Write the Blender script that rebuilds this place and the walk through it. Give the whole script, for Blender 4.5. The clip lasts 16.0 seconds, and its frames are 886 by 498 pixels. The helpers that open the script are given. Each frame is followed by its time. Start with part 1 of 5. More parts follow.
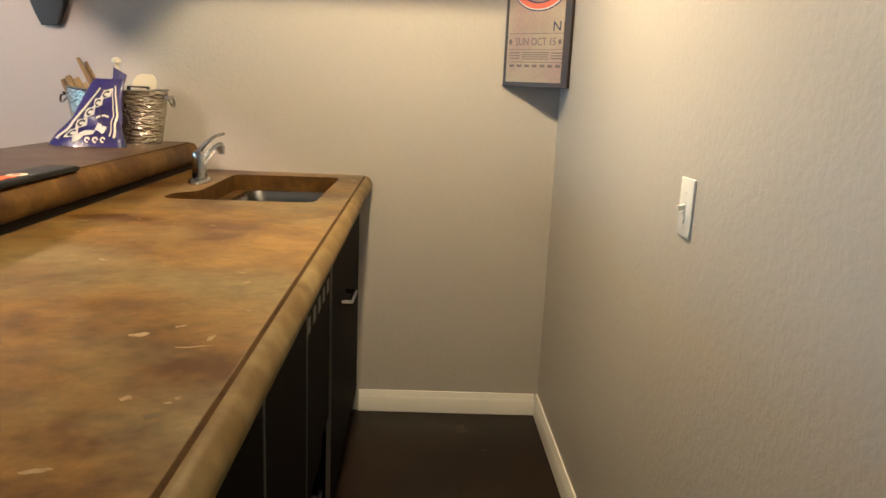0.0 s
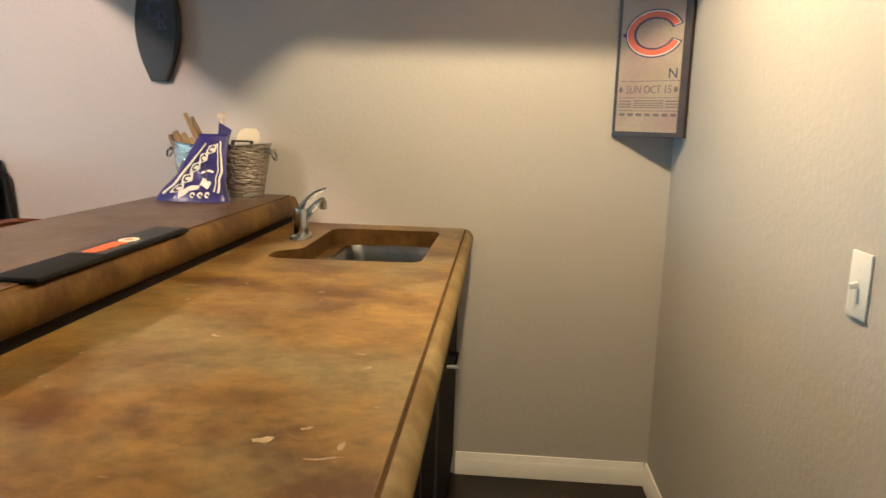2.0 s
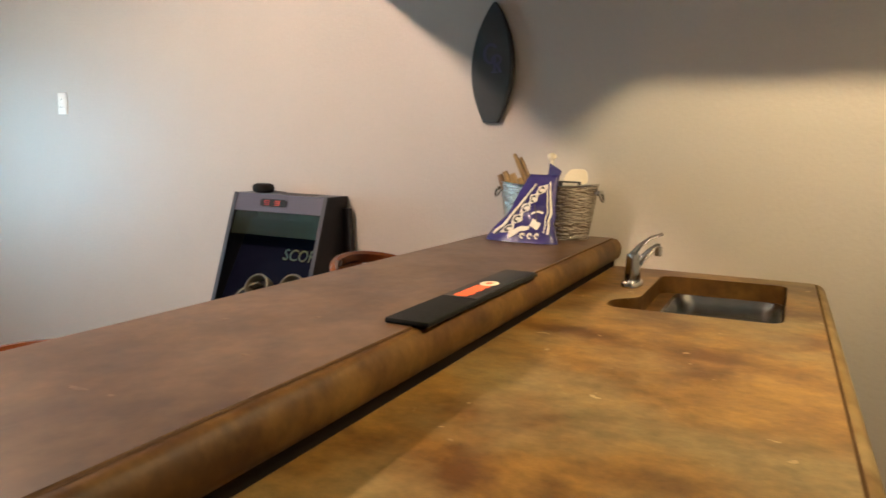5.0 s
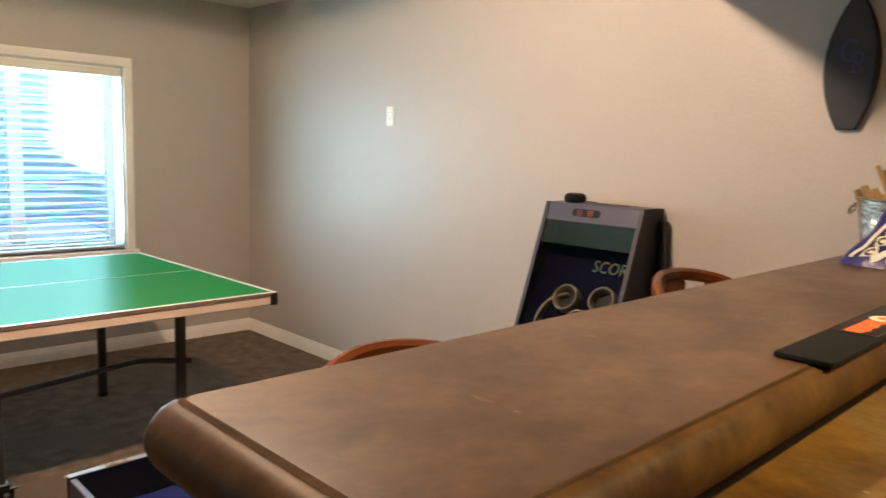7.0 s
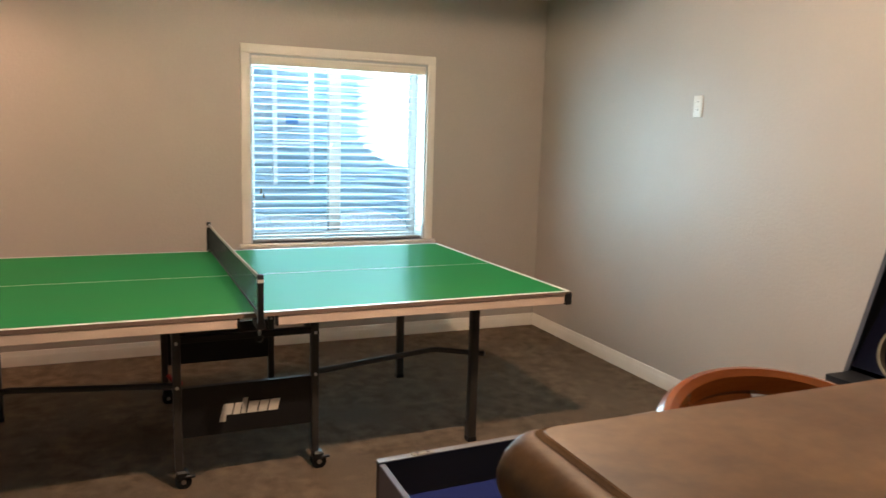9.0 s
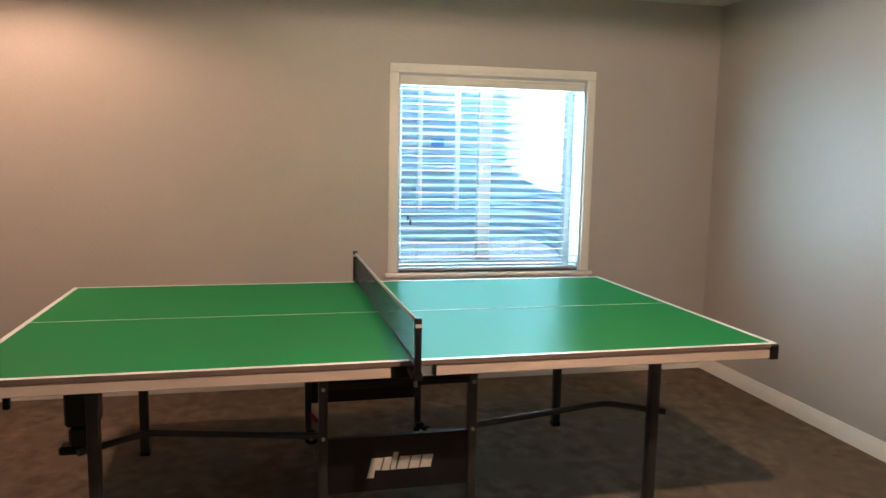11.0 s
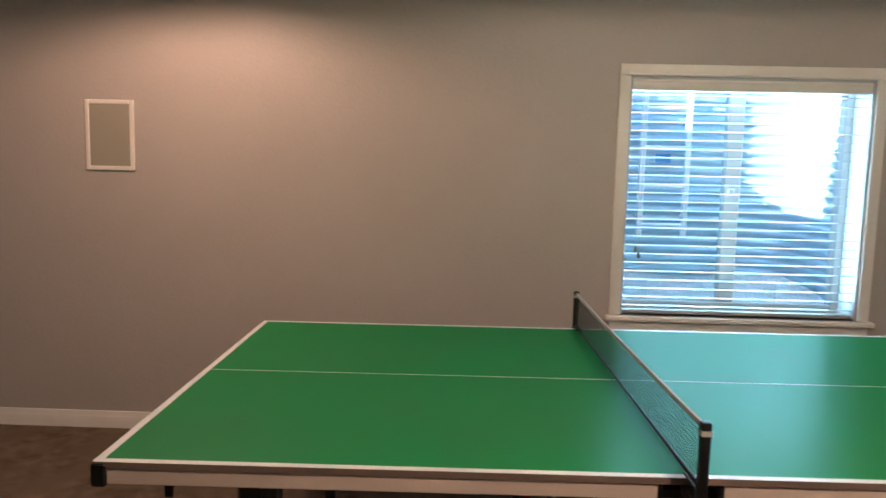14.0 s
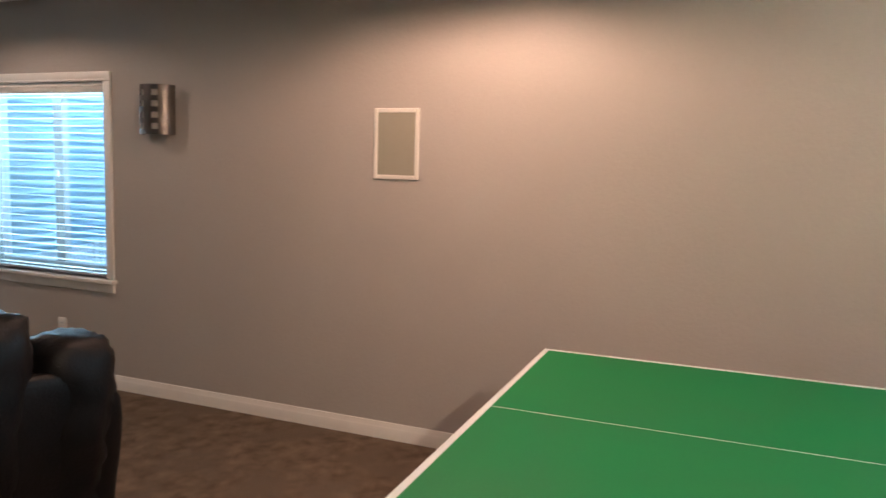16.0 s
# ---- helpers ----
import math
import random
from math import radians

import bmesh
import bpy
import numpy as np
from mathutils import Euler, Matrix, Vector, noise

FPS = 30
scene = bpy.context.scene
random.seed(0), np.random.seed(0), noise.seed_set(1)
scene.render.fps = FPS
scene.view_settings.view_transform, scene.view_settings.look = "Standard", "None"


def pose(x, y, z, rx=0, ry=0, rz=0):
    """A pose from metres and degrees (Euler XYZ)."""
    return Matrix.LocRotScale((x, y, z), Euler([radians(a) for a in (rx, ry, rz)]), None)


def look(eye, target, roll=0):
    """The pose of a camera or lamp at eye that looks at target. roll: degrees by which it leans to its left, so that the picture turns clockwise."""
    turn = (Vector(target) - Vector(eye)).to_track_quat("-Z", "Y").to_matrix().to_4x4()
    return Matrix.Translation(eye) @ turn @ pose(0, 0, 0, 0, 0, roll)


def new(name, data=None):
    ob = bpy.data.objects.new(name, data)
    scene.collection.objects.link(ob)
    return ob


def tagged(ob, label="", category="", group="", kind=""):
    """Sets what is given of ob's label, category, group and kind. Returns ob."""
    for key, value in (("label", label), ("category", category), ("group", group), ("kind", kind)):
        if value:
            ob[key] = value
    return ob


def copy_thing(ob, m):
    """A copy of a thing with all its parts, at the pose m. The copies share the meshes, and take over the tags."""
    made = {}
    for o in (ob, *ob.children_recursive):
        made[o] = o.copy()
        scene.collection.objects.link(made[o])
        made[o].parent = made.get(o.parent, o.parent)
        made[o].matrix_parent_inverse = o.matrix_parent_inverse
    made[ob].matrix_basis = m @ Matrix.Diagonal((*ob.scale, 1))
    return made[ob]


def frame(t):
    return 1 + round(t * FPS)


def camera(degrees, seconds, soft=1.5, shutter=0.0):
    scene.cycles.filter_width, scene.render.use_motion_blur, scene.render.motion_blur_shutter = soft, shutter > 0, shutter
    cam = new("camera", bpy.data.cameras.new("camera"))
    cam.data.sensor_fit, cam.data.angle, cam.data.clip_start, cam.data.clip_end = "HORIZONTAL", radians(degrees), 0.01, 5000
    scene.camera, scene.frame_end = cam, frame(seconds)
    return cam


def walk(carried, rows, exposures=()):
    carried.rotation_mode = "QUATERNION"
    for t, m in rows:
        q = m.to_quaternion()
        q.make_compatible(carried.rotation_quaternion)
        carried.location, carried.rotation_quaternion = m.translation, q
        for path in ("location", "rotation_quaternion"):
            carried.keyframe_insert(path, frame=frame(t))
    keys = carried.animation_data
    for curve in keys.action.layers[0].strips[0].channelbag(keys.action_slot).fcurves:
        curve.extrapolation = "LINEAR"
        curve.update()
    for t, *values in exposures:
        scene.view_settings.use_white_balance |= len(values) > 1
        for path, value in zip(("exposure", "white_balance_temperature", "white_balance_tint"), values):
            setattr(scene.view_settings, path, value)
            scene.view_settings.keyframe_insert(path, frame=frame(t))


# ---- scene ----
cam = camera(62.5, 16.0, shutter=0.4)
PATH = [
    (0, (0.036, 0.239, 1.372), (0.109, 2.192, 0.946), 2.5),
    (0.5, (0.021, 0.255, 1.395), (0.056, 2.214, 0.993), 2.2),
    (1, (0.005, 0.289, 1.405), (-0.012, 2.253, 1.029), 2.0),
    (1.5, (-0.025, 0.333, 1.411), (-0.1, 2.3, 1.057), 1.8),
    (2, (-0.067, 0.375, 1.417), (-0.207, 2.341, 1.082), 1.8),
    (2.5, (-0.095, 0.409, 1.424), (-0.329, 2.369, 1.103), 1.7),
    (3, (-0.144, 0.44, 1.433), (-0.473, 2.388, 1.121), 1.8),
    (3.5, (-0.181, 0.457, 1.433), (-0.624, 2.385, 1.136), 1.7),
    (6, (-0.405, 0.398, 1.43), (-1.529, 2.032, 1.172), 1.8),
    (6.5, (-0.451, 0.389, 1.426), (-1.728, 1.906, 1.167), 1.8),
    (7, (-0.498, 0.391, 1.428), (-1.922, 1.77, 1.164), 1.9),
    (7.5, (-0.546, 0.394, 1.43), (-2.104, 1.618, 1.159), 1.8),
    (8, (-0.591, 0.394, 1.427), (-2.267, 1.449, 1.148), 1.7),
    (8.5, (-0.636, 0.39, 1.422), (-2.401, 1.284, 1.129), 1.7),
    (9, (-0.7, 0.384, 1.418), (-2.522, 1.152, 1.118), 1.6),
    (9.5, (-0.797, 0.375, 1.419), (-2.658, 1.047, 1.126), 1.5),
    (12, (-1.331, 0.327, 1.427), (-3.293, 0.636, 1.192), 1.2),
    (12.5, (-1.439, 0.293, 1.445), (-3.409, 0.543, 1.21), 1.4),
    (13, (-1.544, 0.287, 1.441), (-3.524, 0.457, 1.21), 1.4),
    (13.5, (-1.664, 0.269, 1.438), (-3.65, 0.335, 1.209), 1.4),
    (14, (-1.787, 0.253, 1.454), (-3.773, 0.194, 1.224), 1.3),
    (14.5, (-1.905, 0.197, 1.46), (-3.883, 0.001, 1.236), 1.3),
    (15, (-1.988, 0.142, 1.468), (-3.943, -0.215, 1.246), 1.4),
    (15.5, (-2.07, 0.102, 1.447), (-3.98, -0.452, 1.236), 1.4),
    (16, (-2.142, 0.055, 1.447), (-3.985, -0.689, 1.229), 1.7),
]
walk(cam, [(t, look(eye, target, roll)) for t, eye, target, roll in PATH],
     [(t, stops, kelvin, 8) for t, stops, kelvin in ((0.0, 3.86, 5200), (3.5, 3.80, 5280), (6.2, 3.68, 5850), (7.8, 3.70, 6050), (8.6, 3.52, 6050), (9.5, 3.46, 6000), (12.0, 3.24, 5540), (13.0, 3.12, 5480), (14.5, 2.98, 5450), (15.3, 3.20, 5380), (16.0, 3.52, 5370))])

# ---- light ----
world = bpy.data.worlds.new("sky")
scene.world = world
world.use_nodes = True
wn = world.node_tree.nodes
sky = wn.new("ShaderNodeTexSky")
sky.sky_type, sky.sun_disc = "NISHITA", False
sky.sun_elevation, sky.sun_rotation = radians(37.5), radians(170)
sky.ozone_density, sky.dust_density = 2.0, 0.9
wn["Background"].inputs["Strength"].default_value = 0.15
world.node_tree.links.new(sky.outputs[0], wn["Background"].inputs["Color"])
sun = new("sun", bpy.data.lights.new("sun", "SUN"))
sun.data.energy, sun.data.angle, sun.data.color = 3.6, radians(0.5), (1.0, 0.95, 0.88)
sun.matrix_world = look((0, 0, 10), Vector((0, 0, 10)) + Vector((-0.11, 0.64, -0.50)))


def can_lamp(x, y, z, power, size, blend, color):
    lamp = new("can_lamp", bpy.data.lights.new("can_lamp", "SPOT"))
    lamp.data.energy, lamp.data.color = power, color
    lamp.data.spot_size, lamp.data.spot_blend, lamp.data.shadow_soft_size = radians(size), blend, 0.045
    lamp.matrix_world = look((x, y, z), (x, y, 0))


CEIL = 2.43
# the last can is an added weak fill, with no known fixture behind it
CANS = [(-4.62, -1.05, 11.0, 163, 0.35, (1.0, 0.55, 0.34)), (-4.60, -4.06, 3.2, 160, 0.3, (1.0, 0.63, 0.42)), (-2.35, 1.25, 26.0, 178.5, 0.08, (1.0, 0.67, 0.43)),
        (-0.06, 2.02, 14.6, 172, 0.25, (1.0, 0.70, 0.33)), (-2.35, -1.60, 1.0, 160, 0.6, (1.0, 0.64, 0.37))]
for cx, cy, power, size, blend, color in CANS:
    can_lamp(cx, cy, CEIL - 0.012, power, size, blend, color)


def window_light(y, power):
    lamp = new("window_light", bpy.data.lights.new("window_light", "AREA"))
    lamp.data.shape, lamp.data.size, lamp.data.size_y = "RECTANGLE", 1.1, 1.12
    lamp.data.energy, lamp.data.color = power, (0.62, 0.91, 1.0)
    lamp.matrix_world = look((-5.712, y, 1.33), (0, y, 1.33))


window_light(1.66, 5.4)
window_light(-4.17, 3.4)

# ---- materials ----


def mat(name, color, rough=0.5, metal=0.0, tint=None, scale=6.0, amount=0.5, fine=0.0, fine_scale=200.0, bump=0.0,
        bump_scale=300.0, dist=0.002, third=None, third_scale=2.0, rand=0.0, coat=0.0, spec=0.5, stretch=None, rough_var=0.0, detail=5, warp=0.15, grain=0.55, specks=None):
    """Principled surface: two tones by a broad noise, a third by a broader one, fine grain, relief."""
    m = bpy.data.materials.new(name)
    m.use_nodes = True
    n, l = m.node_tree.nodes, m.node_tree.links
    p = n["Principled BSDF"]
    p.inputs["Roughness"].default_value, p.inputs["Metallic"].default_value = rough, metal
    p.inputs["Coat Weight"].default_value, p.inputs["Specular IOR Level"].default_value = coat, spec
    p.inputs["Base Color"].default_value = (*color, 1)
    tc = n.new("ShaderNodeTexCoord")
    where = tc.outputs["Object"]
    if stretch:
        mp = n.new("ShaderNodeMapping")
        mp.inputs["Scale"].default_value = stretch
        l.new(where, mp.inputs["Vector"])
        where = mp.outputs[0]

    def tex(s, d=5, warp=0.0):
        t = n.new("ShaderNodeTexNoise")
        t.inputs["Scale"].default_value, t.inputs["Detail"].default_value, t.inputs["Distortion"].default_value = s, d, warp
        t.inputs["Roughness"].default_value = grain
        l.new(where, t.inputs["Vector"])
        return t.outputs["Fac"]

    def ramp(fac, a, b):
        r = n.new("ShaderNodeMapRange")
        r.inputs["From Min"].default_value, r.inputs["From Max"].default_value = a, b
        l.new(fac, r.inputs["Value"])
        return r.outputs[0]

    def blend(fac, a, b, how="MIX"):
        x = n.new("ShaderNodeMix")
        x.data_type, x.blend_type = "RGBA", how
        for sock, val in ((x.inputs[0], fac), (x.inputs[6], a), (x.inputs[7], b)):
            if isinstance(val, (float, int)):
                sock.default_value = val
            elif isinstance(val, tuple):
                sock.default_value = (*val, 1)
            else:
                l.new(val, sock)
        return x.outputs[2]

    out = color
    if tint:
        f = ramp(tex(scale, detail, warp), 0.5 - 0.3 * amount, 0.5 + 0.3 * amount)
        out = blend(f, color, tint)
    if third:
        f = ramp(tex(third_scale, 5, warp), 0.47, 0.64)
        out = blend(f, out, third)
    if specks:
        f = ramp(tex(16.0, 2, 0.3), 0.715, 0.74)
        out = blend(f, out, specks)
        f = ramp(tex(11.0, 3, 0.2), 0.27, 0.245)
        out = blend(f, out, tuple(0.45 * c for c in color))
    if fine:
        f = ramp(tex(fine_scale, 3), 0.25, 0.75)
        k = n.new("ShaderNodeMapRange")
        k.inputs["To Min"].default_value, k.inputs["To Max"].default_value = 1 - fine, 1 + fine
        l.new(f, k.inputs["Value"])
        c = n.new("ShaderNodeCombineColor")
        for i in range(3):
            l.new(k.outputs[0], c.inputs[i])
        out = blend(1.0, out, c.outputs[0], "MULTIPLY")
    if rand:
        oi = n.new("ShaderNodeObjectInfo")
        k = n.new("ShaderNodeMapRange")
        k.inputs["To Min"].default_value, k.inputs["To Max"].default_value = 1 - rand, 1 + rand
        l.new(oi.outputs["Random"], k.inputs["Value"])
        c = n.new("ShaderNodeCombineColor")
        for i in range(3):
            l.new(k.outputs[0], c.inputs[i])
        out = blend(1.0, out, c.outputs[0], "MULTIPLY")
    if not isinstance(out, tuple):
        l.new(out, p.inputs["Base Color"])
    if rough_var:
        k = n.new("ShaderNodeMapRange")
        k.inputs["To Min"].default_value, k.inputs["To Max"].default_value = rough - rough_var, rough + rough_var
        l.new(tex(scale * 1.7, 4), k.inputs["Value"])
        l.new(k.outputs[0], p.inputs["Roughness"])
    if bump:
        b = n.new("ShaderNodeBump")
        b.inputs["Strength"].default_value, b.inputs["Distance"].default_value = bump, dist
        l.new(tex(bump_scale, 3), b.inputs["Height"])
        l.new(b.outputs[0], p.inputs["Normal"])
    return m


def glow(name, color, strength):
    m = bpy.data.materials.new(name)
    m.use_nodes = True
    p = m.node_tree.nodes["Principled BSDF"]
    p.inputs["Base Color"].default_value = (*color, 1)
    p.inputs["Emission Color"].default_value, p.inputs["Emission Strength"].default_value = (*color, 1), strength
    return m


def clear(name, tint=(1, 1, 1), gloss=0.08, rough=0.02):
    m = bpy.data.materials.new(name)
    m.use_nodes = True
    n, l = m.node_tree.nodes, m.node_tree.links
    n.remove(n["Principled BSDF"])
    t, g, x = n.new("ShaderNodeBsdfTransparent"), n.new("ShaderNodeBsdfGlossy"), n.new("ShaderNodeMixShader")
    t.inputs[0].default_value, g.inputs["Roughness"].default_value, x.inputs[0].default_value = (*tint, 1), rough, gloss
    l.new(t.outputs[0], x.inputs[1]), l.new(g.outputs[0], x.inputs[2])
    l.new(x.outputs[0], n["Material Output"].inputs[0])
    return m


WALL = mat("wall_paint", (0.475, 0.435, 0.392), 0.42, spec=0.30, tint=(0.455, 0.415, 0.374), scale=1.5, fine=0.015, fine_scale=60, bump=0.50, bump_scale=64, dist=0.0028)
CEILING = mat("ceiling_paint", (0.78, 0.76, 0.72), 0.8, fine=0.02, bump=0.5, bump_scale=60, dist=0.004)
TRIM = mat("trim_paint", (0.84, 0.80, 0.73), 0.35, tint=(0.80, 0.76, 0.69), scale=9, fine=0.02)
CARPET = mat("carpet", (0.225, 0.164, 0.114), 0.95, spec=0.1, tint=(0.128, 0.094, 0.066), scale=11, amount=0.5, third=(0.165, 0.124, 0.090), third_scale=3, fine=0.4, fine_scale=260, bump=1.0, bump_scale=300, dist=0.006)
CONCRETE_FLOOR = mat("stained_concrete_floor", (0.017, 0.0090, 0.0050), 0.33, spec=0.2, tint=(0.008, 0.005, 0.0035), scale=3, third=(0.020, 0.012, 0.008), third_scale=1.3, fine=0.15, fine_scale=70, bump=0.1, bump_scale=60)
COUNTER = mat("stained_concrete_counter", (0.215, 0.118, 0.024), 0.38, spec=0.32, tint=(0.078, 0.031, 0.005), scale=3.6, amount=0.30, third=(0.195, 0.142, 0.056), third_scale=1.9, fine=0.34, fine_scale=26,
              bump=0.12, bump_scale=35, rough_var=0.10, stretch=(1.0, 1.15, 1.0), detail=10, grain=0.66, specks=(0.36, 0.28, 0.16))
BARTOP = mat("stained_concrete_bar", (0.090, 0.047, 0.021), 0.38, tint=(0.047, 0.023, 0.0105), scale=5.0, amount=0.4, third=(0.112, 0.065, 0.033), third_scale=3.6, fine=0.28, fine_scale=24, bump=0.05, bump_scale=22,
             rough_var=0.08, spec=0.38, detail=9, grain=0.66, stretch=(1.2, 0.9, 1.0))
BAREDGE = mat("stained_concrete_edge", (0.084, 0.039, 0.007), 0.52, spec=0.16, tint=(0.046, 0.019, 0.004), scale=6, amount=0.5, third=(0.140, 0.074, 0.015), third_scale=4.5, fine=0.25, fine_scale=30, bump=0.25, bump_scale=60, detail=8, warp=0.0, grain=0.6)
CTREDGE = mat("stained_concrete_counter_edge", (0.165, 0.106, 0.030), 0.55, spec=0.16, tint=(0.118, 0.068, 0.018), scale=9, amount=0.8, third=(0.215, 0.152, 0.060), third_scale=6, fine=0.16, fine_scale=34, bump=0.15, bump_scale=50, coat=0.05, detail=5, warp=0.0, grain=0.5)
BLACKWOOD = mat("black_cabinet_paint", (0.002, 0.0018, 0.0017), 0.6, tint=(0.0035, 0.003, 0.0027), scale=8, fine=0.1, spec=0.03)
GROOVE = mat("grimy_groove", (0.034, 0.016, 0.005), 0.85, spec=0.1, tint=(0.07, 0.036, 0.012), scale=14, amount=0.6, fine=0.2)
# near-black for recessed boards; also the painted shade of the gap under the bar
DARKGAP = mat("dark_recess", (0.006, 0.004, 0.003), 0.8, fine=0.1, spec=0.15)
EDGE = mat("raw_board_edge", (0.16, 0.145, 0.125), 0.6, fine=0.15, fine_scale=90)
STEEL = mat("brushed_steel", (0.40, 0.39, 0.37), 0.24, 1.0, tint=(0.32, 0.31, 0.30), scale=20, fine=0.05)
CHROME = mat("chrome", (0.58, 0.58, 0.57), 0.12, 1.0, tint=(0.50, 0.50, 0.49), scale=30)
HAMMERED = mat("hammered_steel", (0.56, 0.51, 0.44), 0.14, 1.0, tint=(0.40, 0.36, 0.30), scale=40, bump=0.9, bump_scale=80, dist=0.009, stretch=(0.6, 0.6, 1.5))
BLACK = mat("black_plastic", (0.008, 0.008, 0.009), 0.42, spec=0.35, fine=0.1)
RUBBER = mat("black_rubber", (0.006, 0.006, 0.006), 0.75, spec=0.2, fine=0.2, fine_scale=300, bump=0.5, bump_scale=400)
GREY_STEEL = mat("dark_grey_steel_tube", (0.052, 0.050, 0.048), 0.42, 0.4, fine=0.1)
GREEN = mat("green_table_paint", (0.036, 0.205, 0.062), 0.5, spec=0.0, tint=(0.028, 0.218, 0.064), scale=2.5, fine=0.03, fine_scale=120, bump=0.03, bump_scale=250, rough_var=0.025)
gn = GREEN.node_tree
sheen, sheen_mix = gn.nodes.new("ShaderNodeBsdfGlossy"), gn.nodes.new("ShaderNodeMixShader")
sheen.inputs["Color"].default_value, sheen.inputs["Roughness"].default_value, sheen_mix.inputs[0].default_value = (0.72, 0.97, 1, 1), 0.29, 0.052
gn.links.new(gn.nodes["Principled BSDF"].outputs[0], sheen_mix.inputs[1])
gn.links.new(sheen.outputs[0], sheen_mix.inputs[2])
gn.links.new(sheen_mix.outputs[0], gn.nodes["Material Output"].inputs[0])
LINE = mat("white_line_paint", (0.78, 0.78, 0.74), 0.4, fine=0.04)
APRON = mat("beige_steel_apron", (0.62, 0.50, 0.42), 0.4, tint=(0.58, 0.46, 0.39), scale=5, fine=0.03)
UNDER = mat("table_board_edge", (0.16, 0.11, 0.085), 0.6, fine=0.1)
RED = mat("red_plastic", (0.30, 0.02, 0.02), 0.4, fine=0.1)
PALE = mat("pale_print", (0.62, 0.58, 0.53), 0.5, fine=0.08, fine_scale=90)
NETMESH = mat("dark_net_cord", (0.012, 0.015, 0.014), 0.7, fine=0.2)
NETBAND = mat("net_band", (0.42, 0.41, 0.38), 0.7, fine=0.1)
STOOLWOOD = mat("orange_stained_wood", (0.20, 0.056, 0.013), 0.26, tint=(0.12, 0.031, 0.007), scale=4, stretch=(1, 1, 12), amount=0.8, fine=0.12, fine_scale=80, coat=0.2)
LEATHER = mat("black_leather", (0.003, 0.0027, 0.0027), 0.5, spec=0.2, tint=(0.007, 0.005, 0.0045), scale=9, fine=0.15, bump=0.5, bump_scale=120, dist=0.003)
LILAC = mat("grey_violet_panel", (0.070, 0.068, 0.098), 0.45, fine=0.06)
DARKTRIM = mat("dark_grey_edge_trim", (0.035, 0.034, 0.045), 0.45, fine=0.06)
CHARCOAL = mat("charcoal_panel", (0.013, 0.013, 0.016), 0.5, spec=0.3, fine=0.08)
LANEBLUE = mat("glossy_blue_lane", (0.014, 0.021, 0.10), 0.18, tint=(0.011, 0.018, 0.085), scale=6, fine=0.08, coat=0.3)
DARKBLUE = mat("dark_blue_board", (0.002, 0.0025, 0.010), 0.5, spec=0.05, fine=0.08)
IVORY = mat("ivory_plastic", (0.14, 0.12, 0.08), 0.45, fine=0.06)
WHITE_PLASTIC = mat("white_plastic", (0.80, 0.79, 0.76), 0.35, fine=0.02)
PLATE = mat("off_white_wall_plate", (0.76, 0.74, 0.70), 0.35, fine=0.02)
GRILLE = mat("speaker_grille_cloth", (0.34, 0.32, 0.25), 0.85, fine=0.12, fine_scale=400, bump=0.4, bump_scale=500)
PAPER = mat("aged_poster_paper", (0.36, 0.29, 0.21), 0.55, tint=(0.27, 0.20, 0.155), scale=6, amount=0.8, third=(0.30, 0.19, 0.175), third_scale=4, fine=0.08, fine_scale=110)
NAVY = mat("navy_print", (0.030, 0.032, 0.075), 0.55, fine=0.15, fine_scale=120)
ORANGE = mat("orange_print", (0.62, 0.12, 0.055), 0.5, tint=(0.52, 0.11, 0.055), scale=15, fine=0.12)
PRINT = mat("faded_print", (0.105, 0.082, 0.085), 0.55, tint=(0.15, 0.115, 0.11), scale=25, fine=0.2, fine_scale=140)
BROWNFRAME = mat("dark_frame", (0.045, 0.028, 0.020), 0.45, tint=(0.03, 0.02, 0.016), scale=10, fine=0.15)
SLATE = mat("slate_grey_board", (0.042, 0.046, 0.050), 0.18, tint=(0.03, 0.034, 0.037), scale=5, fine=0.06, coat=0.3)
VIOLET = mat("dull_violet_print", (0.026, 0.022, 0.070), 0.4, tint=(0.034, 0.028, 0.085), scale=30, fine=0.1)
PURPLE = mat("purple_film", (0.034, 0.027, 0.145), 0.26, tint=(0.022, 0.018, 0.10), scale=12, fine=0.08, bump=0.7, bump_scale=28, dist=0.012, coat=0.5)
WOODSTICK = mat("pale_bat_wood", (0.36, 0.235, 0.09), 0.4, tint=(0.20, 0.115, 0.045), scale=12, stretch=(1, 1, 0.1), fine=0.1)
INK = mat("black_ink", (0.012, 0.011, 0.02), 0.45, fine=0.1)
CREAM = mat("cream_board", (0.72, 0.64, 0.47), 0.5, fine=0.05)
HOTORANGE = mat("bright_orange_print", (0.85, 0.13, 0.03), 0.5, fine=0.05)
BLIND = mat("blind_slat", (0.40, 0.40, 0.39), 0.45, fine=0.03)
bn = BLIND.node_tree
tl, mx = bn.nodes.new("ShaderNodeBsdfTranslucent"), bn.nodes.new("ShaderNodeMixShader")
tl.inputs[0].default_value, mx.inputs[0].default_value = (0.5, 0.52, 0.52, 1), 0.06
bn.links.new(bn.nodes["Principled BSDF"].outputs[0], mx.inputs[1])
bn.links.new(tl.outputs[0], mx.inputs[2])
bn.links.new(mx.outputs[0], bn.nodes["Material Output"].inputs[0])
GALV = mat("galvanised_corrugated_steel", (0.50, 0.64, 0.73), 0.38, 0.35, tint=(0.38, 0.52, 0.62), scale=6, amount=0.8, fine=0.1, fine_scale=60)
